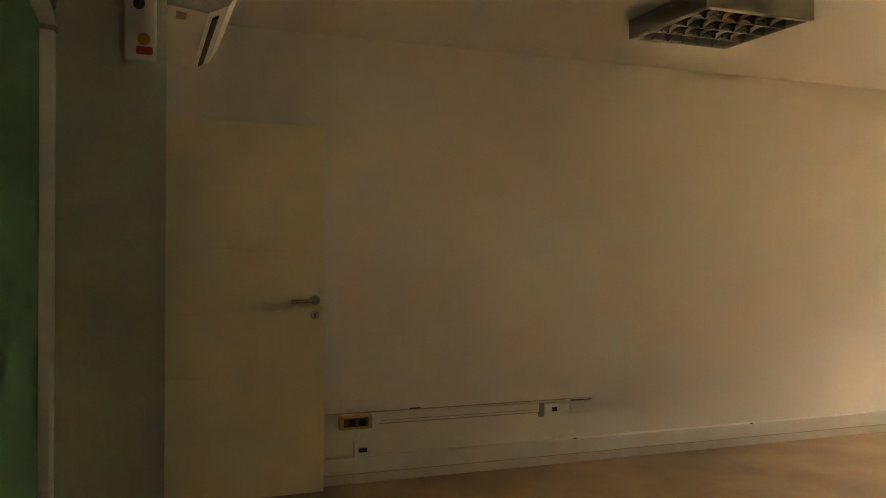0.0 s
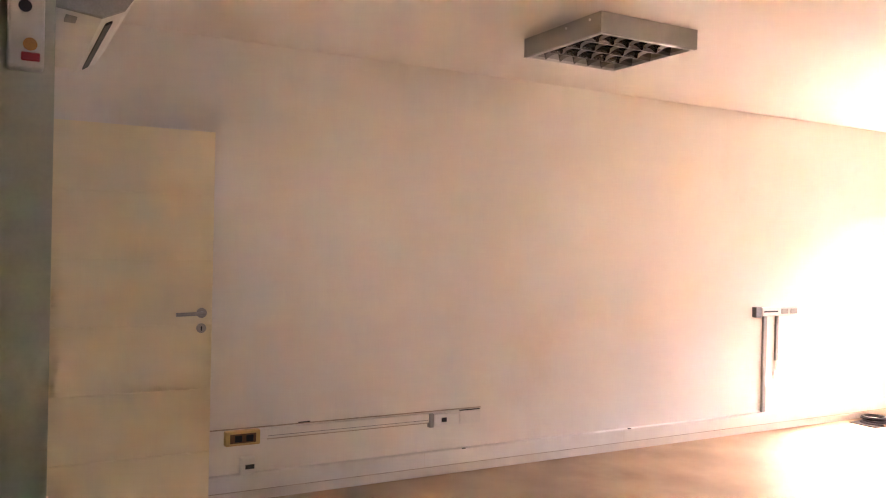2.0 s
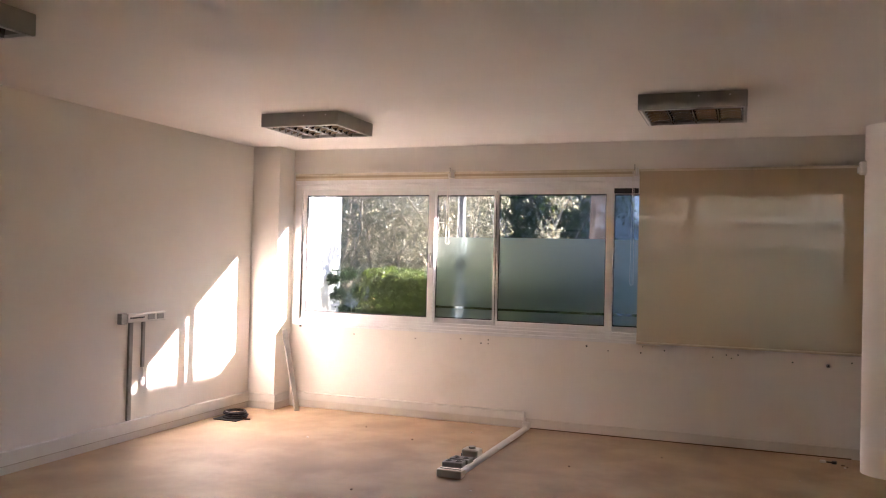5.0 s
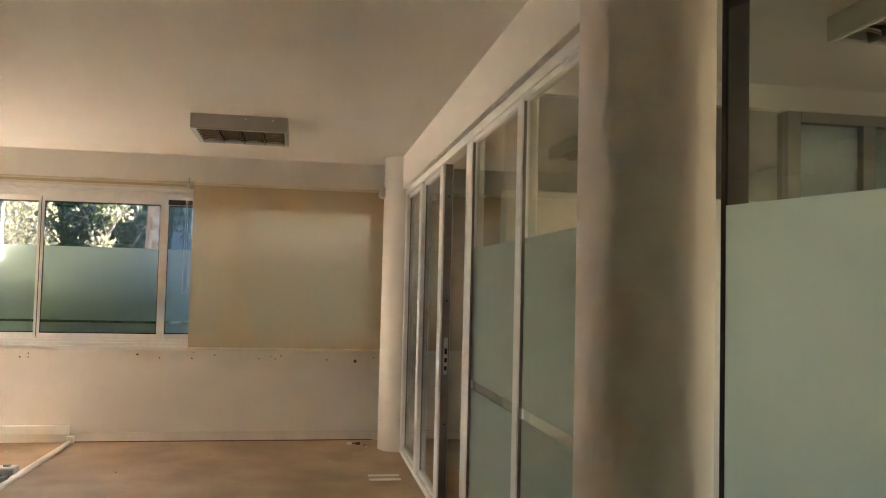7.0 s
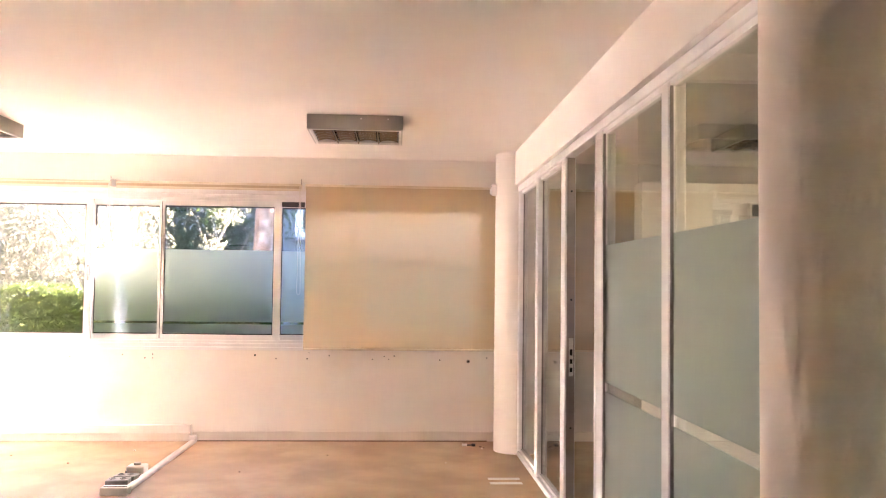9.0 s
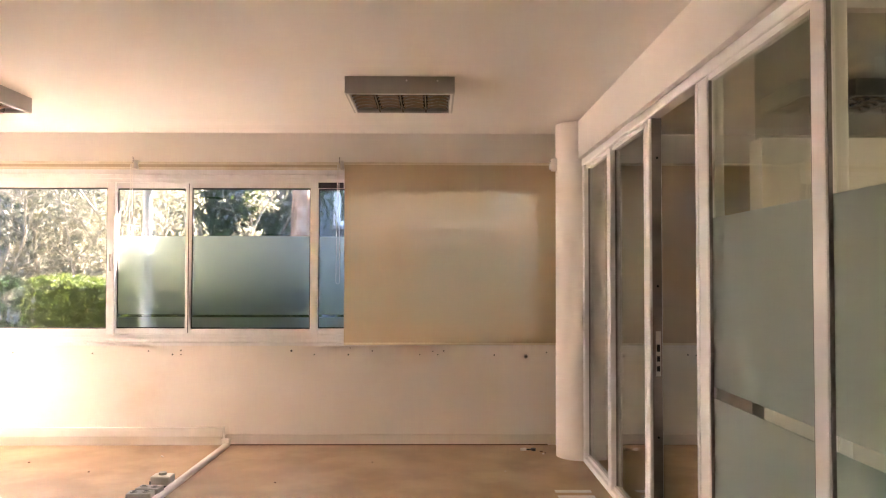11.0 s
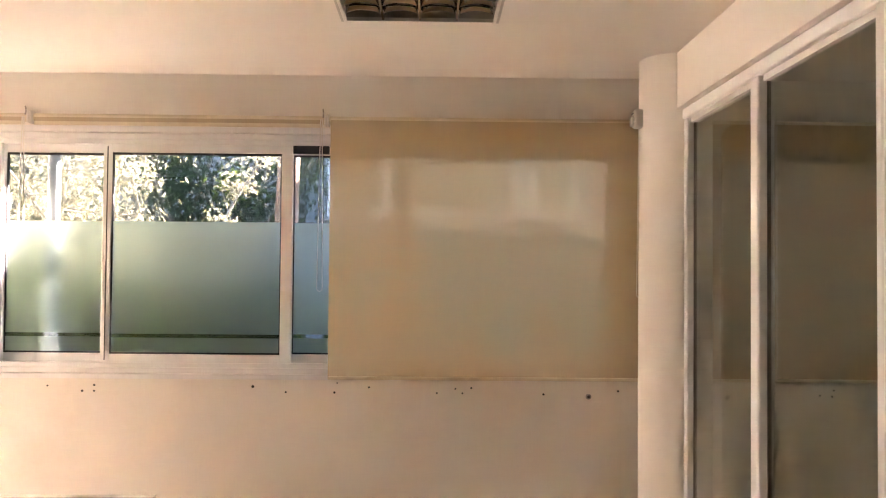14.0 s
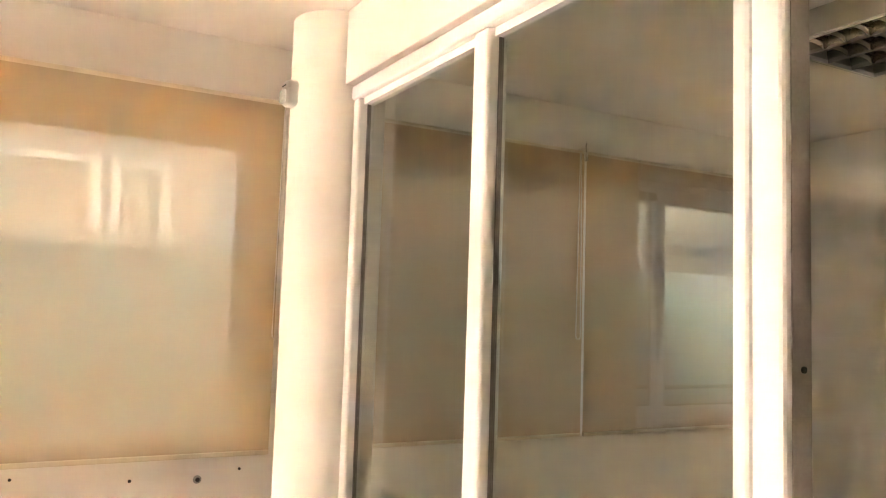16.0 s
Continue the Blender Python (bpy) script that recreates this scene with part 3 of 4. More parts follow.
for x, z, s in ((1.64, 0.735, 0.9), (2.09, 0.755, 0.8), (2.285, 0.727, 1.0), (2.352, 0.727, 0.8), (2.352, 0.76, 0.9), (3.244, 0.757, 1.3), (3.43, 0.727, 0.9),
                (3.705, 0.727, 1.0), (3.90, 0.757, 0.9), (4.285, 0.727, 0.8), (4.39, 0.752, 0.8), (4.43, 0.727, 0.8), (4.48, 0.757, 0.9), (4.89, 0.724, 1.0),
                (5.315, 0.745, 0.9), (6.47, 0.727, 0.9), (6.55, 0.757, 0.9), (6.54, 0.722, 0.9), (1.0, 0.74, 0.9), (3.72, 0.78, 0.6)):
    hole(x, z, s)


def cable_outlet(x, z):
    t = empty("cable_outlet", (x, 0, z), "small round cable outlet with dark centre in the wall", "cable outlet")
    smooth_sharp(part("ring", bm_cyl((x, 0.001, z), (x, -0.006, z), 0.017, 20, 0.015), GREYP, t))
    part("core", bm_cyl((x, -0.005, z), (x, -0.009, z), 0.009, 14), BLACK, t)
    return under(t)


cable_outlet(5.147, 0.713)
cable_outlet(0.41, 0.793)

# ---- trunking ----
def trunking(name, a, b, label, bevel=0.004):
    t = empty(name, a, label, "cable trunking")
    part("cover", bm_box(a, b, bevel), WHITE, t)
    return t


t = trunking("wall_trunking", (0.325, -0.045, 0.072), (2.70, 0, 0.145), "white plastic skirting trunking under the window")
part("end_cap", bm_box((2.70, -0.047, 0.0), (2.712, 0, 0.147), 0.003), WHITE, t, "split end cap")
under(t)
t = trunking("wall_trunking", (0, -0.303, 0.072), (0.323, -0.281, 0.145), "white plastic skirting trunking round the corner pier", 0.003)
part("cover", bm_box((0.301, -0.280, 0.072), (0.323, -0.047, 0.145), 0.003), WHITE, t)
under(t)
t = trunking("wall_trunking", (0, -7.19, 0.064), (0.04, -0.305, 0.155), "white plastic skirting trunking along the wall")
# strip stands in for the shadow line between cover and skirting
part("seam", bm_box((0.0, -7.18, 0.0645 - 0.009), (0.022, -0.31, 0.0635)), SHADOW_EDGE, t, "brown line for the shadow in the gap under the cover")
part("cover_joint", bm_box((0.04, -3.402, 0.066), (0.0415, -3.398, 0.153)), TRIM, t)
part("cover_joint", bm_box((0.04, -5.002, 0.066), (0.0415, -4.998, 0.153)), TRIM, t)
for y, z in ((-4.72, 0.158), (-3.35, 0.158)):
    part("chip", bm_box((0.03, y - 0.012, z - 0.005), (0.0418, y + 0.012, z - 0.001)), BLACK, t, "dark broken edge")
under(t)
t = trunking("wall_trunking", (0, -6.030, 0.335), (0.022, -4.93, 0.392), "white plastic trunking between two outlets")
part("lip", bm_box((0.0, -6.36, 0.397), (0.006, -4.58, 0.403), 0.001), SHADOW_EDGE, t, "thin torn paint edge")
# strip stands in for the shadow below the trunking
part("seam", bm_box((0.0, -5.98, 0.327), (0.008, -4.97, 0.334)), SHADOW_EDGE, t, "brown line for the shadow under the trunking")
part("seam", bm_box((0.022, -5.98, 0.349), (0.0232, -4.97, 0.3515)), SEAL, t)
part("chip", bm_box((0.002, -5.80, 0.404), (0.009, -5.73, 0.409)), BLACK, t)
under(t)

t = empty("socket_box", (0, -6.145, 0.33), "yellowed surface socket box with brown inserts", "socket")
part("box", bm_box((0, -6.222, 0.315), (0.045, -6.030, 0.395), 0.006), BROWN, t)
part("insert", bm_box((0.044, -6.197, 0.33), (0.048, -6.055, 0.38), 0.001), DBROWN, t)
for y in (-6.152, -6.090):
    part("outlet", bm_box((0.047, y - 0.02, 0.337), (0.051, y + 0.02, 0.373), 0.002), BLACK, t)
under(t)
t = empty("network_socket", (0, -6.09, 0.16), "small white network socket above the trunking", "socket")
part("box", bm_box((0, -6.135, 0.156), (0.042, -6.055, 0.245), 0.006), WHITE, t)
part("port", bm_box((0.041, -6.11, 0.182), (0.0445, -6.06, 0.207), 0.001), BLACK, t, "dark port")
under(t)
t = empty("network_socket", (0, -4.88, 0.31), "small white socket on the end of the trunking", "socket")
part("box", bm_box((0, -4.935, 0.315), (0.04, -4.835, 0.385), 0.006), WHITE, t)
part("port", bm_box((0.039, -4.885, 0.335), (0.043, -4.85, 0.362), 0.001), BLACK, t, "dark port")
part("side", bm_box((0, -4.965, 0.305), (0.036, -4.935, 0.39), 0.004), GREYP, t, "grey side cover")
under(t)
t = empty("blank_plate", (0, -4.70, 0.31), "white blank wall plate with a gap above", "wall plate")
part("plate", bm_box((0, -4.74, 0.305), (0.012, -4.585, 0.385), 0.003), WHITE, t)
part("plate", bm_box((0, -4.83, 0.305), (0.012, -4.748, 0.375), 0.003), WHITE, t)
part("gap", bm_box((0.0, -4.735, 0.388), (0.011, -4.59, 0.393)), BLACK, t)
under(t)

# T-shaped outlet bar with its riser near the window
t = empty("outlet_bar", (0, -1.95, 0.16), "white wall outlet bar on a vertical conduit", "outlet bar")
part("riser", bm_box((0, -1.945, 0.155), (0.02, -1.905, 0.93), 0.003), GREYP, t, "grey vertical conduit")
part("bar", bm_box((0, -2.0, 0.925), (0.05, -1.56, 0.995), 0.005), WHITE, t)
part("end_box", bm_box((0, -2.065, 0.915), (0.045, -2.0, 1.0), 0.006), GREYP, t)
part("slot", bm_box((0.049, -1.98, 0.955), (0.0525, -1.82, 0.967)), BLACK, t)
for y in (-1.74, -1.63):
    part("outlet", bm_box((0.049, y - 0.04, 0.94), (0.054, y + 0.04, 0.982), 0.002), GREYP, t, "grey outlet insert")
part("drop", bm_box((0, -1.795, 0.56), (0.018, -1.765, 0.925), 0.003), GREYP, t, "short grey upright strip")
part("cord", bm_tube([(0.012, -1.78, 0.56), (0.02, -1.782, 0.52), (0.018, -1.78, 0.47)], 0.005), WHITE, t)
part("plug", bm_box((0.005, -1.80, 0.41), (0.035, -1.765, 0.475), 0.008), WHITE, t, "loose white plug")
under(t)
# scuffs on the plaster below it
for y0, y1, z in ((-1.72, -1.60, 0.37), (-1.62, -1.50, 0.385), (-1.75, -1.68, 0.345)):
    solid("scuff", bm_box((0, y0, z), (0.0015, y1, z + 0.006)), TRIM, "faint scraped mark on the plaster", "scuff", kind="stuff")

# ---- floor clutter ----
t = empty("floor_conduit", (2.72, -0.06, 0), "white half-round cable conduit lying on the floor", "conduit")
def half_round(p, q, w, h):
    p, q = Vector(p), Vector(q)
    d = (q - p).normalized()
    s = Vector((-d.y, d.x, 0))
    bm = bmesh.new()
    prof = [(math.cos(a) * w / 2, math.sin(a) * h) for a in [math.pi * i / 10 for i in range(11)]]
    a = [bm.verts.new(p + s * u + Vector((0, 0, v))) for u, v in prof]
    b = [bm.verts.new(q + s * u + Vector((0, 0, v))) for u, v in prof]
    bm.faces.new(a), bm.faces.new(b[::-1])
    for i in range(len(a)):
        j = (i + 1) % len(a)
        bm.faces.new((a[i], b[i], b[j], a[j]))
    bmesh.ops.recalc_face_normals(bm, faces=bm.faces)
    return bm
smooth_sharp(part("cover", half_round((2.735, -0.05, 0), (2.70, -1.79, 0), 0.062, 0.026), WHITE, t))
part("elbow", bm_box((2.70, -0.075, 0), (2.765, -0.02, 0.06), 0.008), WHITE, t)
under(t)
t = empty("floor_box", (2.66, -1.83, 0), "cream floor outlet box with a dark slot", "floor box")
part("box", bm_box((2.575, -1.865, 0), (2.755, -1.785, 0.052), 0.006), TRIM, t)
part("slot", bm_box((2.59, -1.835, 0.051), (2.74, -1.822, 0.0545)), BLACK, t)
under(t)


def floor_socket(x, y, rz, label, material):
    t = empty("floor_socket", (x, y, 0), label, "socket")
    t.rotation_euler.z = radians(rz)
    part("box", bm_box((-0.075, -0.05, 0), (0.075, 0.05, 0.055), 0.008), material, t)
    for k in (-0.036, 0.036):
        part("outlet", bm_cyl((k, 0, 0.054), (k, 0, 0.060), 0.024, 18), material, t)
        part("hole", bm_cyl((k, 0, 0.059), (k, 0, 0.0615), 0.014, 12), BLACK, t, "dark outlet hole")
    return t


floor_socket(2.615, -1.62, 4, "grey double floor socket lying beside the conduit", GREYP)
floor_socket(2.63, -1.50, -6, "grey double floor socket lying beside the conduit", GREYP)
t = empty("floor_socket", (2.62, -1.23, 0), "pale floor socket with a dark knob on top", "socket")
part("box", bm_box((2.555, -1.28, 0), (2.685, -1.17, 0.062), 0.010), WHITE, t)
part("cap", bm_cyl((2.62, -1.225, 0.061), (2.62, -1.225, 0.078), 0.026, 18), GREYP, t)
part("cord", bm_tube([(2.56, -1.29, 0.03), (2.58, -1.34, 0.012), (2.64, -1.36, 0.010), (2.69, -1.33, 0.012)], 0.006), BLACK, t, "short black cord")
under(t)

# dark ring-shaped dish by the wall
t = empty("cable_coil", (0.22, -0.79, 0), "dark coil of flat cable lying on the floor", "cable coil")
def bm_torus(c, R, r, n=40, k=10, flat=0.6):
    bm = bmesh.new()
    rings = []
    for i in range(n):
        a = 2 * math.pi * i / n
        rings.append([bm.verts.new((c[0] + (R + r * math.cos(b)) * math.cos(a), c[1] + (R + r * math.cos(b)) * math.sin(a), c[2] + flat * r * math.sin(b))) for b in [2 * math.pi * j / k for j in range(k)]])
    for i in range(n):
        a, b = rings[i], rings[(i + 1) % n]
        for j in range(k):
            bm.faces.new((a[j], b[j], b[(j + 1) % k], a[(j + 1) % k]))
    bmesh.ops.recalc_face_normals(bm, faces=bm.faces)
    return bm
for i, (dx, dy, R) in enumerate(((0, 0, 0.10), (0.012, 0.006, 0.092), (-0.008, 0.01, 0.096), (0.004, -0.01, 0.088))):
    part("loop", bm_torus((0.22 + dx, -0.79 + dy, 0.013 + 0.017 * i), R, 0.013), BLACK, t, smooth=True)
part("tail", bm_tube([(0.31, -0.82, 0.012), (0.36, -0.84, 0.010), (0.40, -0.82, 0.009)], 0.008), DBROWN, t, "brown loose end")
part("backing", bm_box((0.09, -0.94, 0), (0.33, -0.80, 0.008), 0.002), BLACK, t, "flat dark plate")
under(t)

# narrow board leaning in the corner
t = solid("leaning_board", bm_box((-0.022, -0.008, 0), (0.03, 0.008, 0.79), 0.002), BOARD, "narrow grey board leaning against the corner pier", "board", kind="thing")
p0, p1 = Vector((0.545, -0.255, 0.004)), Vector((0.335, -0.165, 0.75))
t.matrix_world = Matrix.Translation(p0) @ (p1 - p0).to_track_quat("Z", "Y").to_matrix().to_4x4()

# debris near the column, paper strips, crumbs
t = empty("broken_plug", (5.14, -0.21, 0), "broken white plug with black pins on the floor", "plug")
part("body", bm_box((5.08, -0.235, 0), (5.125, -0.205, 0.02), 0.006), WHITE, t)
part("pin", bm_box((5.125, -0.228, 0.004), (5.165, -0.216, 0.014), 0.003), BLACK, t)
part("knob", bm_cyl((5.18, -0.225, 0), (5.18, -0.225, 0.02), 0.018, 12), BLACK, t)
under(t)
rng = random.Random(5)
for x, y, s in ((5.235, -0.27, 0.012), (5.262, -0.31, 0.009), (5.24, -0.35, 0.010), (3.35, -1.2, 0.010), (3.95, -0.62, 0.008), (4.9, -0.9, 0.007), (2.0, -0.9, 0.009),
                (2.2, -2.4, 0.012), (1.7, -2.9, 0.010), (2.9, -2.1, 0.008), (1.2, -1.2, 0.010), (3.6, -2.2, 0.007), (1.45, -0.62, 0.009), (2.35, -0.42, 0.010)):
    bm = bmesh.new()
    bmesh.ops.create_icosphere(bm, subdivisions=1, radius=s)
    for v in bm.verts:
        v.co *= rng.uniform(0.6, 1.3)
        v.co.z = max(-s * 0.3, v.co.z * 0.6)
    bmesh.ops.translate(bm, vec=(x, y, s * 0.3), verts=bm.verts)
    solid("crumb", bm, DBROWN if rng.random() < 0.6 else TRIM, "small crumb of rubble on the floor", "crumb", kind="thing", group="crumbs on the floor")
for y in (-1.42, -1.55):
    ob = solid("paper_strip", bm_box((5.17, y - 0.028, 0.0), (5.40, y + 0.028, 0.003), 0.001), WHITE, "short white paper strip stuck on the floor", "paper strip", kind="thing", group="paper strips on the floor")

# ---- door, air conditioner, dispenser ----
door = empty("door_1", (0.14, -7.15, 0), "open cream door leaf standing back against the wall", "door", "structure")
dx0, dx1, dy0, dy1 = 0.10, 0.14, -7.19, -6.33
cuts = [0.012, 0.33, 0.66, 0.995, 1.33, 1.665, 1.998]
for a, b in zip(cuts, cuts[1:]):
    part("panel", bm_box((dx0, dy0, a + 0.0012), (dx1, dy1, b - 0.0012), 0.0015), DOORM, door)
part("core", bm_box((dx0 + 0.004, dy0 + 0.003, 0.012), (dx1 - 0.004, dy1 - 0.003, 1.995)), DOORM, door)
smooth_sharp(part("rose", bm_cyl((dx1, -6.385, 1.054), (dx1 + 0.009, -6.385, 1.054), 0.026, 24), STEEL, door))
h = bm_cyl((dx1 + 0.005, -6.385, 1.054), (dx1 + 0.05, -6.385, 1.054), 0.009, 14)
bm_cyl((dx1 + 0.046, -6.375, 1.054), (dx1 + 0.046, -6.52, 1.050), 0.0095, 14, bm=h)
smooth_sharp(part("lever_handle", h, STEEL, door, "round steel lever handle"))
smooth_sharp(part("escutcheon", bm_cyl((dx1, -6.385, 0.975), (dx1 + 0.008, -6.385, 0.975), 0.025, 24), STEEL, door))
part("keyhole", bm_box((dx1 + 0.0075, -6.388, 0.962), (dx1 + 0.0095, -6.382, 0.985)), BLACK, door)
under(door)

ac = empty("air_conditioner", (1.55, -7.2, 2.06), "white wall-mounted split air conditioner above the doorway", "air conditioner")
prof = [(-7.2, 2.06), (-7.08, 2.045), (-7.02, 2.075), (-6.985, 2.13), (-6.975, 2.22), (-6.985, 2.31), (-7.01, 2.345), (-7.2, 2.35)]
part("body", bm_prism(prof, "x", 1.14, 1.965), WHITE, ac)
part("end_cap", bm_prism([(y, z + 0.0) for y, z in prof], "x", 1.965, 1.985), GREYP, ac, "grey end cap")
part("outlet", bm_prism([(-7.064, 2.050), (-7.045, 2.061), (-7.045, 2.054), (-7.064, 2.042)], "x", 1.20, 1.90), GASKET, ac, "dark air outlet slot")
part("rating_label", bm_box((1.85, -7.17, 2.050), (1.92, -7.14, 2.0565)), GREYP, ac, "small grey label")
under(ac)

fr = empty("air_freshener", (2.0, -7.27, 1.867), "white wall air freshener with red and orange labels", "air freshener")
part("case", bm_box((2.0, -7.315, 1.867), (2.06, -7.228, 2.122), 0.008, 3), WHITE, fr)
smooth_sharp(part("nozzle", bm_cyl((2.058, -7.275, 2.027), (2.064, -7.275, 2.027), 0.016, 18), BLACK, fr, "round dark nozzle"))
part("window_slot", bm_box((2.058, -7.305, 2.072), (2.0625, -7.24, 2.107), 0.001), BLACK, fr)
part("label", bm_cyl((2.058, -7.262, 1.929), (2.0615, -7.262, 1.929), 0.017, 18), ORANGEL, fr, "orange label")
part("label", bm_box((2.058, -7.283, 1.885), (2.0615, -7.238, 1.908), 0.004), REDL, fr, "red label")
under(fr)

# ---- outside ----
solid("ground", bm_box((-400, 0.2, -0.5), (400, 900, -0.12)), SOIL, "dark soil and leaf litter outside the window", "ground")
solid("facade_plinth", bm_box((-8, 0.2, -0.3), (16, 0.24, 0.0)), GARDENWALL, "grey render at the foot of the facade", "facade")
solid("facade", bm_box((-8, -9.5, 0), (-0.2, 0.2, 4.2)), FACADE, "rendered side of the same building", "facade")
# eave is out of view; its depth sets the sun patch's upper edge
solid("roof", bm_box((-8, -9.6, H + 0.15), (16, 1.12, H + 0.55)), GARDENWALL, "flat roof slab of the building, with an unseen eave added to trim the sun", "roof")

solid("wall_garden_side", bm_box((-0.9, 0.24, -0.3), (-0.6, 2.75, H + 0.15)), WALL, "white plastered outer wall standing in the sun", "wall")


def leaves(n, size, place, seed, fold=0.25):
    """Many small folded leaves; place(rng) gives a point and an outward direction."""
    rs = np.random.RandomState(seed)
    c, o = place(rs, n)
    d1 = rs.normal(size=(n, 3)) + o * 0.6
    d1[:, 2] -= 0.35
    d1 /= np.linalg.norm(d1, axis=1)[:, None]
    d2 = np.cross(d1, rs.normal(size=(n, 3)))
    d2 /= np.linalg.norm(d2, axis=1)[:, None]
    nn = np.cross(d1, d2)
    s = size * rs.uniform(0.6, 1.4, (n, 1))
    a, b = c - d1 * s, c + d1 * s
    l, r = c + d2 * s * 0.42 + nn * s * fold, c - d2 * s * 0.42 + nn * s * fold
    v = np.stack([a, l, b, r], 1).reshape(-1, 3)
    i = np.arange(n)[:, None] * 4
    f = np.concatenate([i + [0, 1, 2], i + [0, 2, 3]], 0)
    me = bpy.data.meshes.new("crown")
    me.from_pydata(v.tolist(), [], f.tolist())
    return me


def limb_mesh(segs, n=7):
    bm = bmesh.new()
    for p, q, r1, r2 in segs:
        bm_cyl(p, q, r1, n, r2, bm=bm, caps=False)
    return bm


def tree(name, x, y, height, spread, n, size, leaf_mat, label, seed, low=0.25, stems=4, r=0.04, bark=TWIG):
    rs = random.Random(seed)
    t = empty(name, (x, y, -0.12), label, "tree" if "tree" in name else "shrub")
    segs, tips = [], []
    for s in range(stems):
        p = Vector((x + rs.uniform(-0.25, 0.25) * spread * 0.5, y + rs.uniform(-0.2, 0.2), -0.15))
        d = Vector((rs.uniform(-0.3, 0.3), rs.uniform(-0.2, 0.2), 1))
        k = 6
        for i in range(k):
            q = p + d.normalized() * height / k * rs.uniform(0.8, 1.05)
            segs.append((p, q, r * (1 - i / k * 0.75), r * (1 - (i + 1) / k * 0.75)))
            if i >= 1:
                for j in range(3):
                    e = q + Vector((rs.uniform(-1, 1), rs.uniform(-0.8, 0.8), rs.uniform(-0.1, 0.6))) * spread * 0.42
                    segs.append((q, e, r * 0.35, r * 0.12))
                    tips.append(e)
                    tips.append((q + e) / 2)
            d += Vector((rs.uniform(-0.35, 0.35), rs.uniform(-0.25, 0.25), 0))
            p = q
        tips.append(p)
    part("trunk", limb_mesh(segs), bark, t, smooth=True)
    tp = np.array([tuple(v) for v in tips if v.z > height * low])

    def place(rr, n):
        i = rr.randint(0, len(tp), n)
        off = rr.normal(size=(n, 3)) * spread * 0.17
        return tp[i] + off, off / (np.linalg.norm(off, axis=1)[:, None] + 1e-6)

    me = leaves(n, size, place, seed)
    me.materials.append(leaf_mat)
    ob = new("crown", me)
    ob.parent = t
    return under(t)


def hedge(x0, x1, y0, y1, z1, n, seed):
    t = empty("hedge", ((x0 + x1) / 2, (y0 + y1) / 2, -0.12), "clipped green hedge outside the window", "hedge")
    bm = bm_box((x0 + 0.08, y0 + 0.08, -0.12), (x1 - 0.08, y1 - 0.08, z1 - 0.08))
    part("twigs", bm, LEAF_DARK, t)

    def place(rr, n):
        u = rr.uniform(size=(n, 3))
        c = np.stack([x0 + u[:, 0] * (x1 - x0), y0 + u[:, 1] * (y1 - y0), u[:, 2] * z1], 1)
        face = rr.uniform(size=n)
        o = np.zeros((n, 3))
        top = face < 0.5
        c[top, 2], o[top, 2] = z1 + rr.normal(size=top.sum()) * 0.025, 1
        front = ~top
        c[front, 1], o[front, 1] = y0 + rr.normal(size=front.sum()) * 0.03, -1
        c[:, 2] += 0.03 * np.sin(c[:, 0] * 5.1) * (c[:, 2] > z1 - 0.2)
        return c, o

    me = leaves(n, 0.032, place, seed)
    me.materials.append(LEAF_HEDGE)
    ob = new("crown", me)
    ob.parent = t
    return under(t)


hedge(0.12, 3.2, 1.9, 2.8, 1.27, 17000, 3)
hedge(3.3, 10.0, 1.9, 2.8, 1.05, 16000, 4)
PALE = "tall shrub with pale sunlit leaves behind the hedge"
for i, (x, y, h, s) in enumerate(((-5.2, 4.6, 4.2, 1.7), (-3.9, 4.2, 4.0, 1.5), (-2.7, 4.4, 3.9, 1.5), (-1.6, 4.1, 3.8, 1.4), (-0.6, 4.3, 3.6, 1.3), (0.4, 4.2, 3.6, 1.2), (1.05, 4.4, 3.4, 0.55))):
    tree("tall_shrub", x, y, h, s, int(1500 + 2600 * s), 0.031, LEAF_SUNLIT, PALE, 20 + i)
DK = "dark green tree in the shade of the garden"
for i, (x, y, h, s) in enumerate(((0.85, 8.3, 4.6, 1.5), (0.2, 8.8, 5.0, 2.2), (-2.0, 8.6, 5.0, 2.2), (-5.0, 8.4, 5.0, 2.4))):
    tree("garden_tree", x, y, h, s, 6500, 0.05, LEAF_DARK, DK, 40 + i, 0.15, 4, 0.06)
tree("dark_shrub", 0.06, 2.3, 1.7, 0.22, 2600, 0.028, LEAF_DARK, "slim dark shrub at the end of the hedge", 63, 0.25, 3, 0.02)
tree("garden_tree", 1.62, 6.0, 3.0, 0.55, 260, 0.045, LEAF_HEDGE, "small tree with fresh green leaves", 61, 0.82, 1, 0.03)
# tall trunk with peeling bark
t = empty("bare_trunk_tree", (2.27, 6.4, -0.12), "tall tree trunk with peeling reddish bark", "tree")
part("trunk", limb_mesh([((2.27, 6.4, -0.15), (2.25, 6.4, 1.4), 0.20, 0.17), ((2.25, 6.4, 1.4), (2.29, 6.4, 3.0), 0.17, 0.15), ((2.29, 6.4, 3.0), (2.15, 6.5, 5.5), 0.15, 0.09)], 18), BARK, t, smooth=True)
under(t)
# white pole just outside the glass
t = empty("pole", (1.96, 0.31, -0.12), "white metal pole standing outside the glass", "pole")
smooth_sharp(part("shaft", bm_cyl((1.96, 0.31, -0.14), (1.96, 0.31, H + 0.15), 0.036, 20), ALU, t))
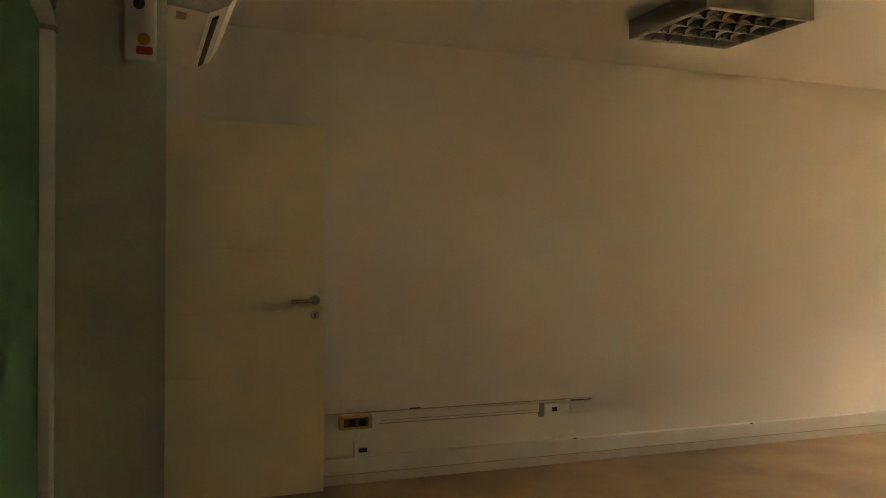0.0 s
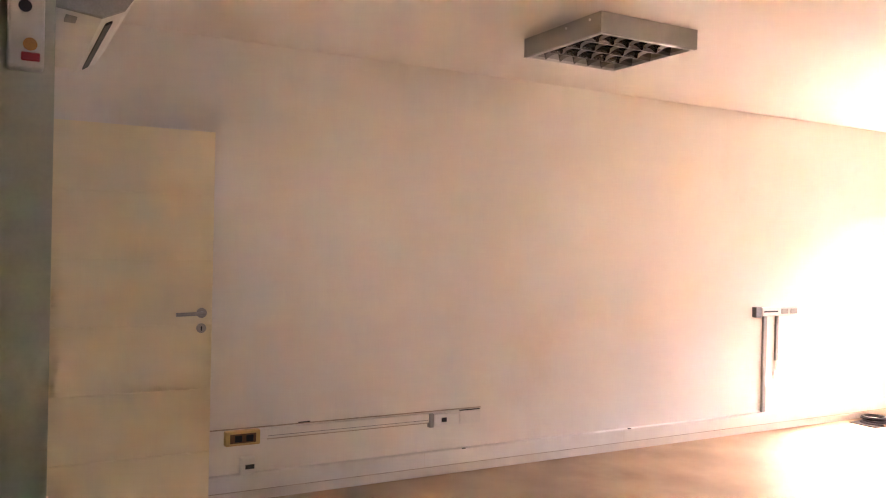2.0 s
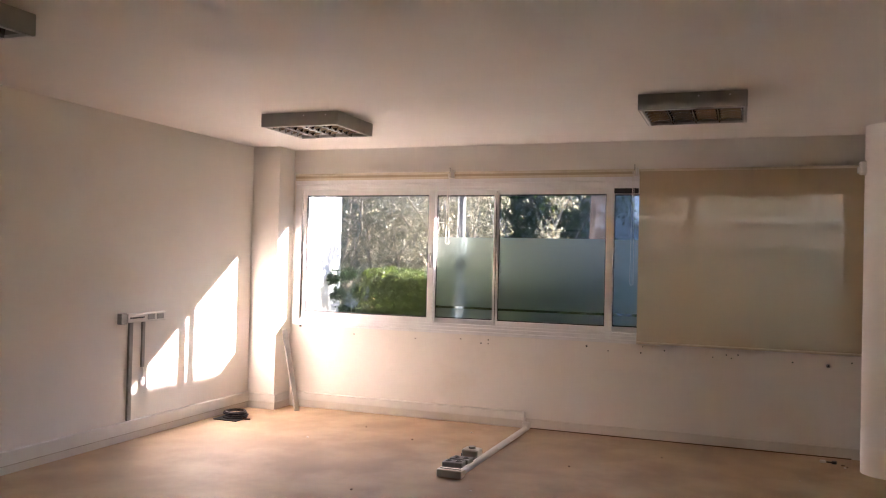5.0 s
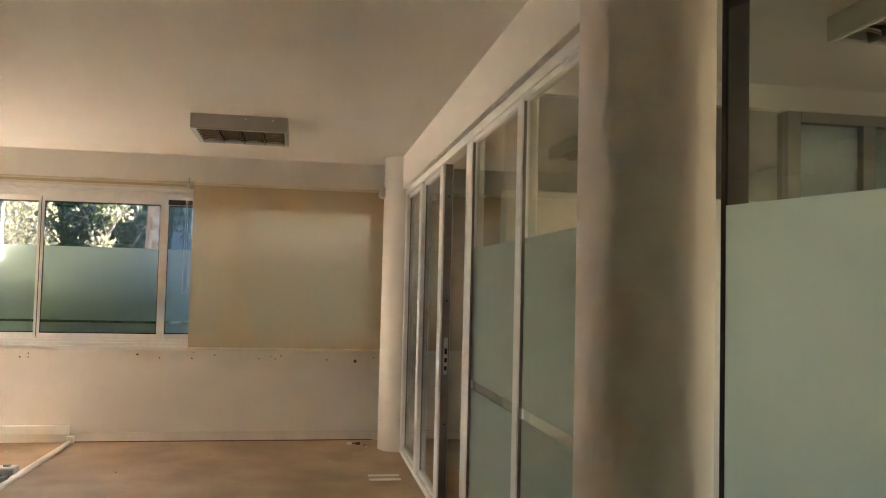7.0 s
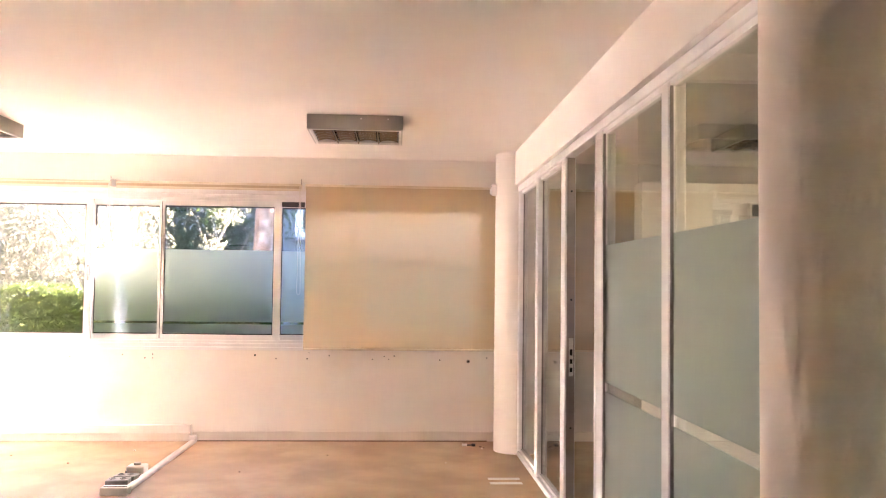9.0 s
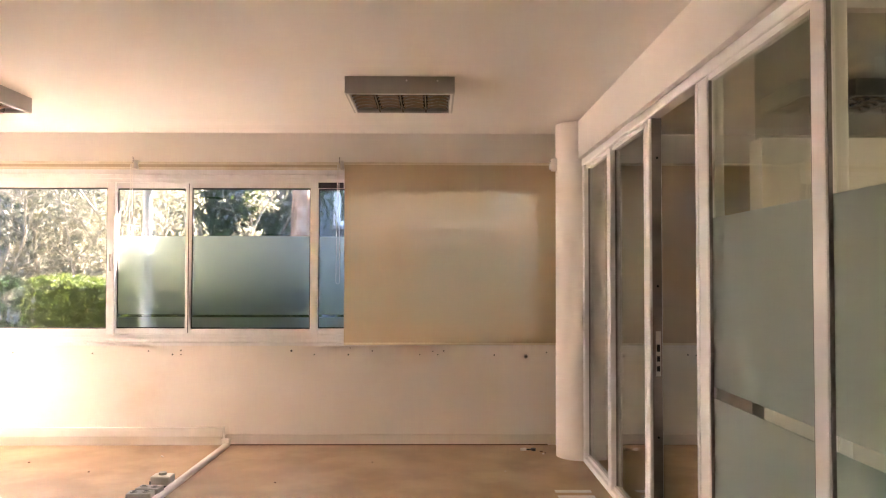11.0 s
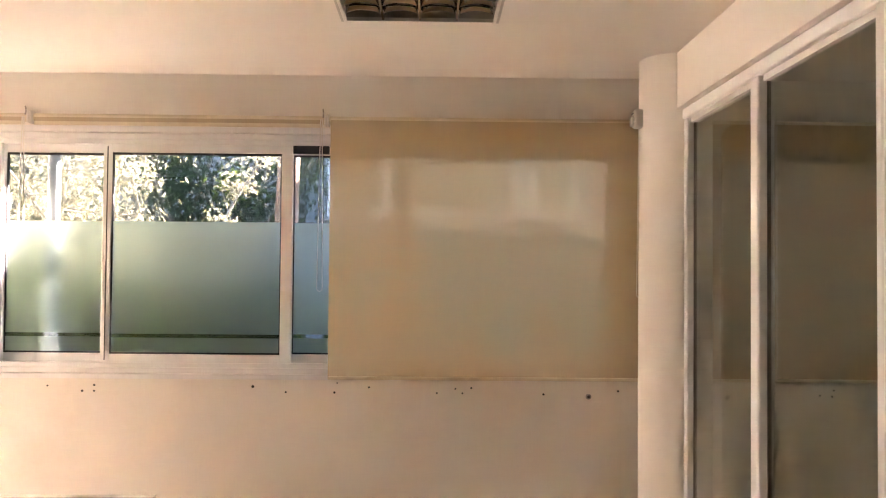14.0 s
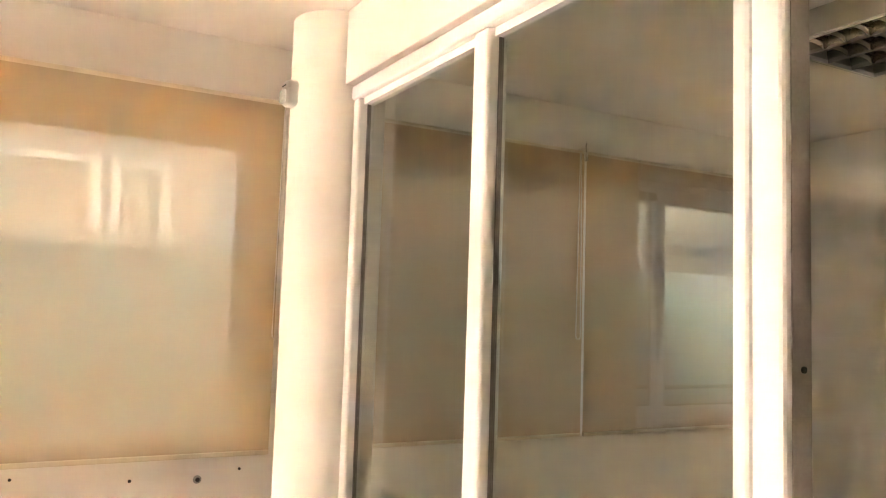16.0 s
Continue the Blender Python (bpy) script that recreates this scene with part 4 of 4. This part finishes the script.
smooth_sharp(part("collar", bm_cyl((1.96, 0.31, 1.40), (1.96, 0.31, 1.47), 0.046, 20), GREYP, t, "grey pipe collar"))
under(t)
# garden wall and neighbouring house
solid("garden_wall", bm_box((-14, 10.6, -0.3), (1.85, 10.85, 6.0)), GARDENWALL, "grey rendered garden wall behind the trees", "garden wall", kind="thing")
house = empty("neighbour_house", (8, 12, -0.12), "low blue-grey house with white window frames across the garden", "house")
part("wall", bm_box((1.9, 10.4, -0.2), (15, 15, 5.2)), FACADE, house)
part("roof", bm_box((1.86, 10.1, 5.2), (15.3, 15.3, 5.45), 0.02), GARDENWALL, house)
for x, wd in ((2.30, 1.16), (3.63, 2.27), (6.02, 0.95), (8.2, 1.6), (11.0, 1.6)):
    z0, z1 = 2.40, 3.75
    bm = bm_box((x, 10.34, z0), (x + 0.16, 10.42, z1), 0.01)
    bm_box((x + wd - 0.16, 10.34, z0), (x + wd, 10.42, z1), 0.01, bm=bm)
    bm_box((x + 0.16, 10.34, z1 - 0.12), (x + wd - 0.16, 10.42, z1), 0.01, bm=bm)
    bm_box((x + 0.16, 10.34, z0), (x + wd - 0.16, 10.42, z0 + 0.10), 0.01, bm=bm)
    w = part("window", bm, ALU, house, "white window frame")
    part("pane", bm_box((x + 0.16, 10.375, z0 + 0.10), (x + wd - 0.16, 10.385, z1 - 0.12)), WCLEAR, w)
    part("sill", bm_box((x - 0.08, 10.27, z0 - 0.09), (x + wd + 0.08, 10.40, z0 - 0.004), 0.01), GARDENWALL, w)
    part("curtain", bm_prism([(x + 0.16, z0 + 0.1), (x + wd * 0.52, z0 + 0.1), (x + wd * 0.58, z0 + 0.3), (x + wd * 0.45, z0 + 0.62), (x + 0.16, z0 + 0.66)], "y", 10.388, 10.398), WHITE, w, "drawn white curtain")
under(house)

# added out of view; its height sets the sun patch's lower edge indoors
sun_blocker = empty("unseen_sun_blocker", (23, 17, -0.12), "unseen tall block, added to cut the low sun", "building")
part("wall", bm_box((20.0, -6, -0.2), (26, 40, 11.58)), FACADE, sun_blocker)
part("roof", bm_box((19.95, -6.2, 11.58), (26.2, 40.2, 11.78), 0.02), GARDENWALL, sun_blocker)
for z in (1.0, 4.0, 7.0, 9.8):
    for y in range(-4, 38, 6):
        w = part("window", bm_box((19.95, y, z), (20.02, y + 2.6, z + 1.4), 0.01), ALU, sun_blocker, "white window frame")
        part("pane", bm_box((19.935, y + 0.08, z + 0.08), (19.952, y + 2.52, z + 1.32)), WCLEAR, w)
under(sun_blocker)
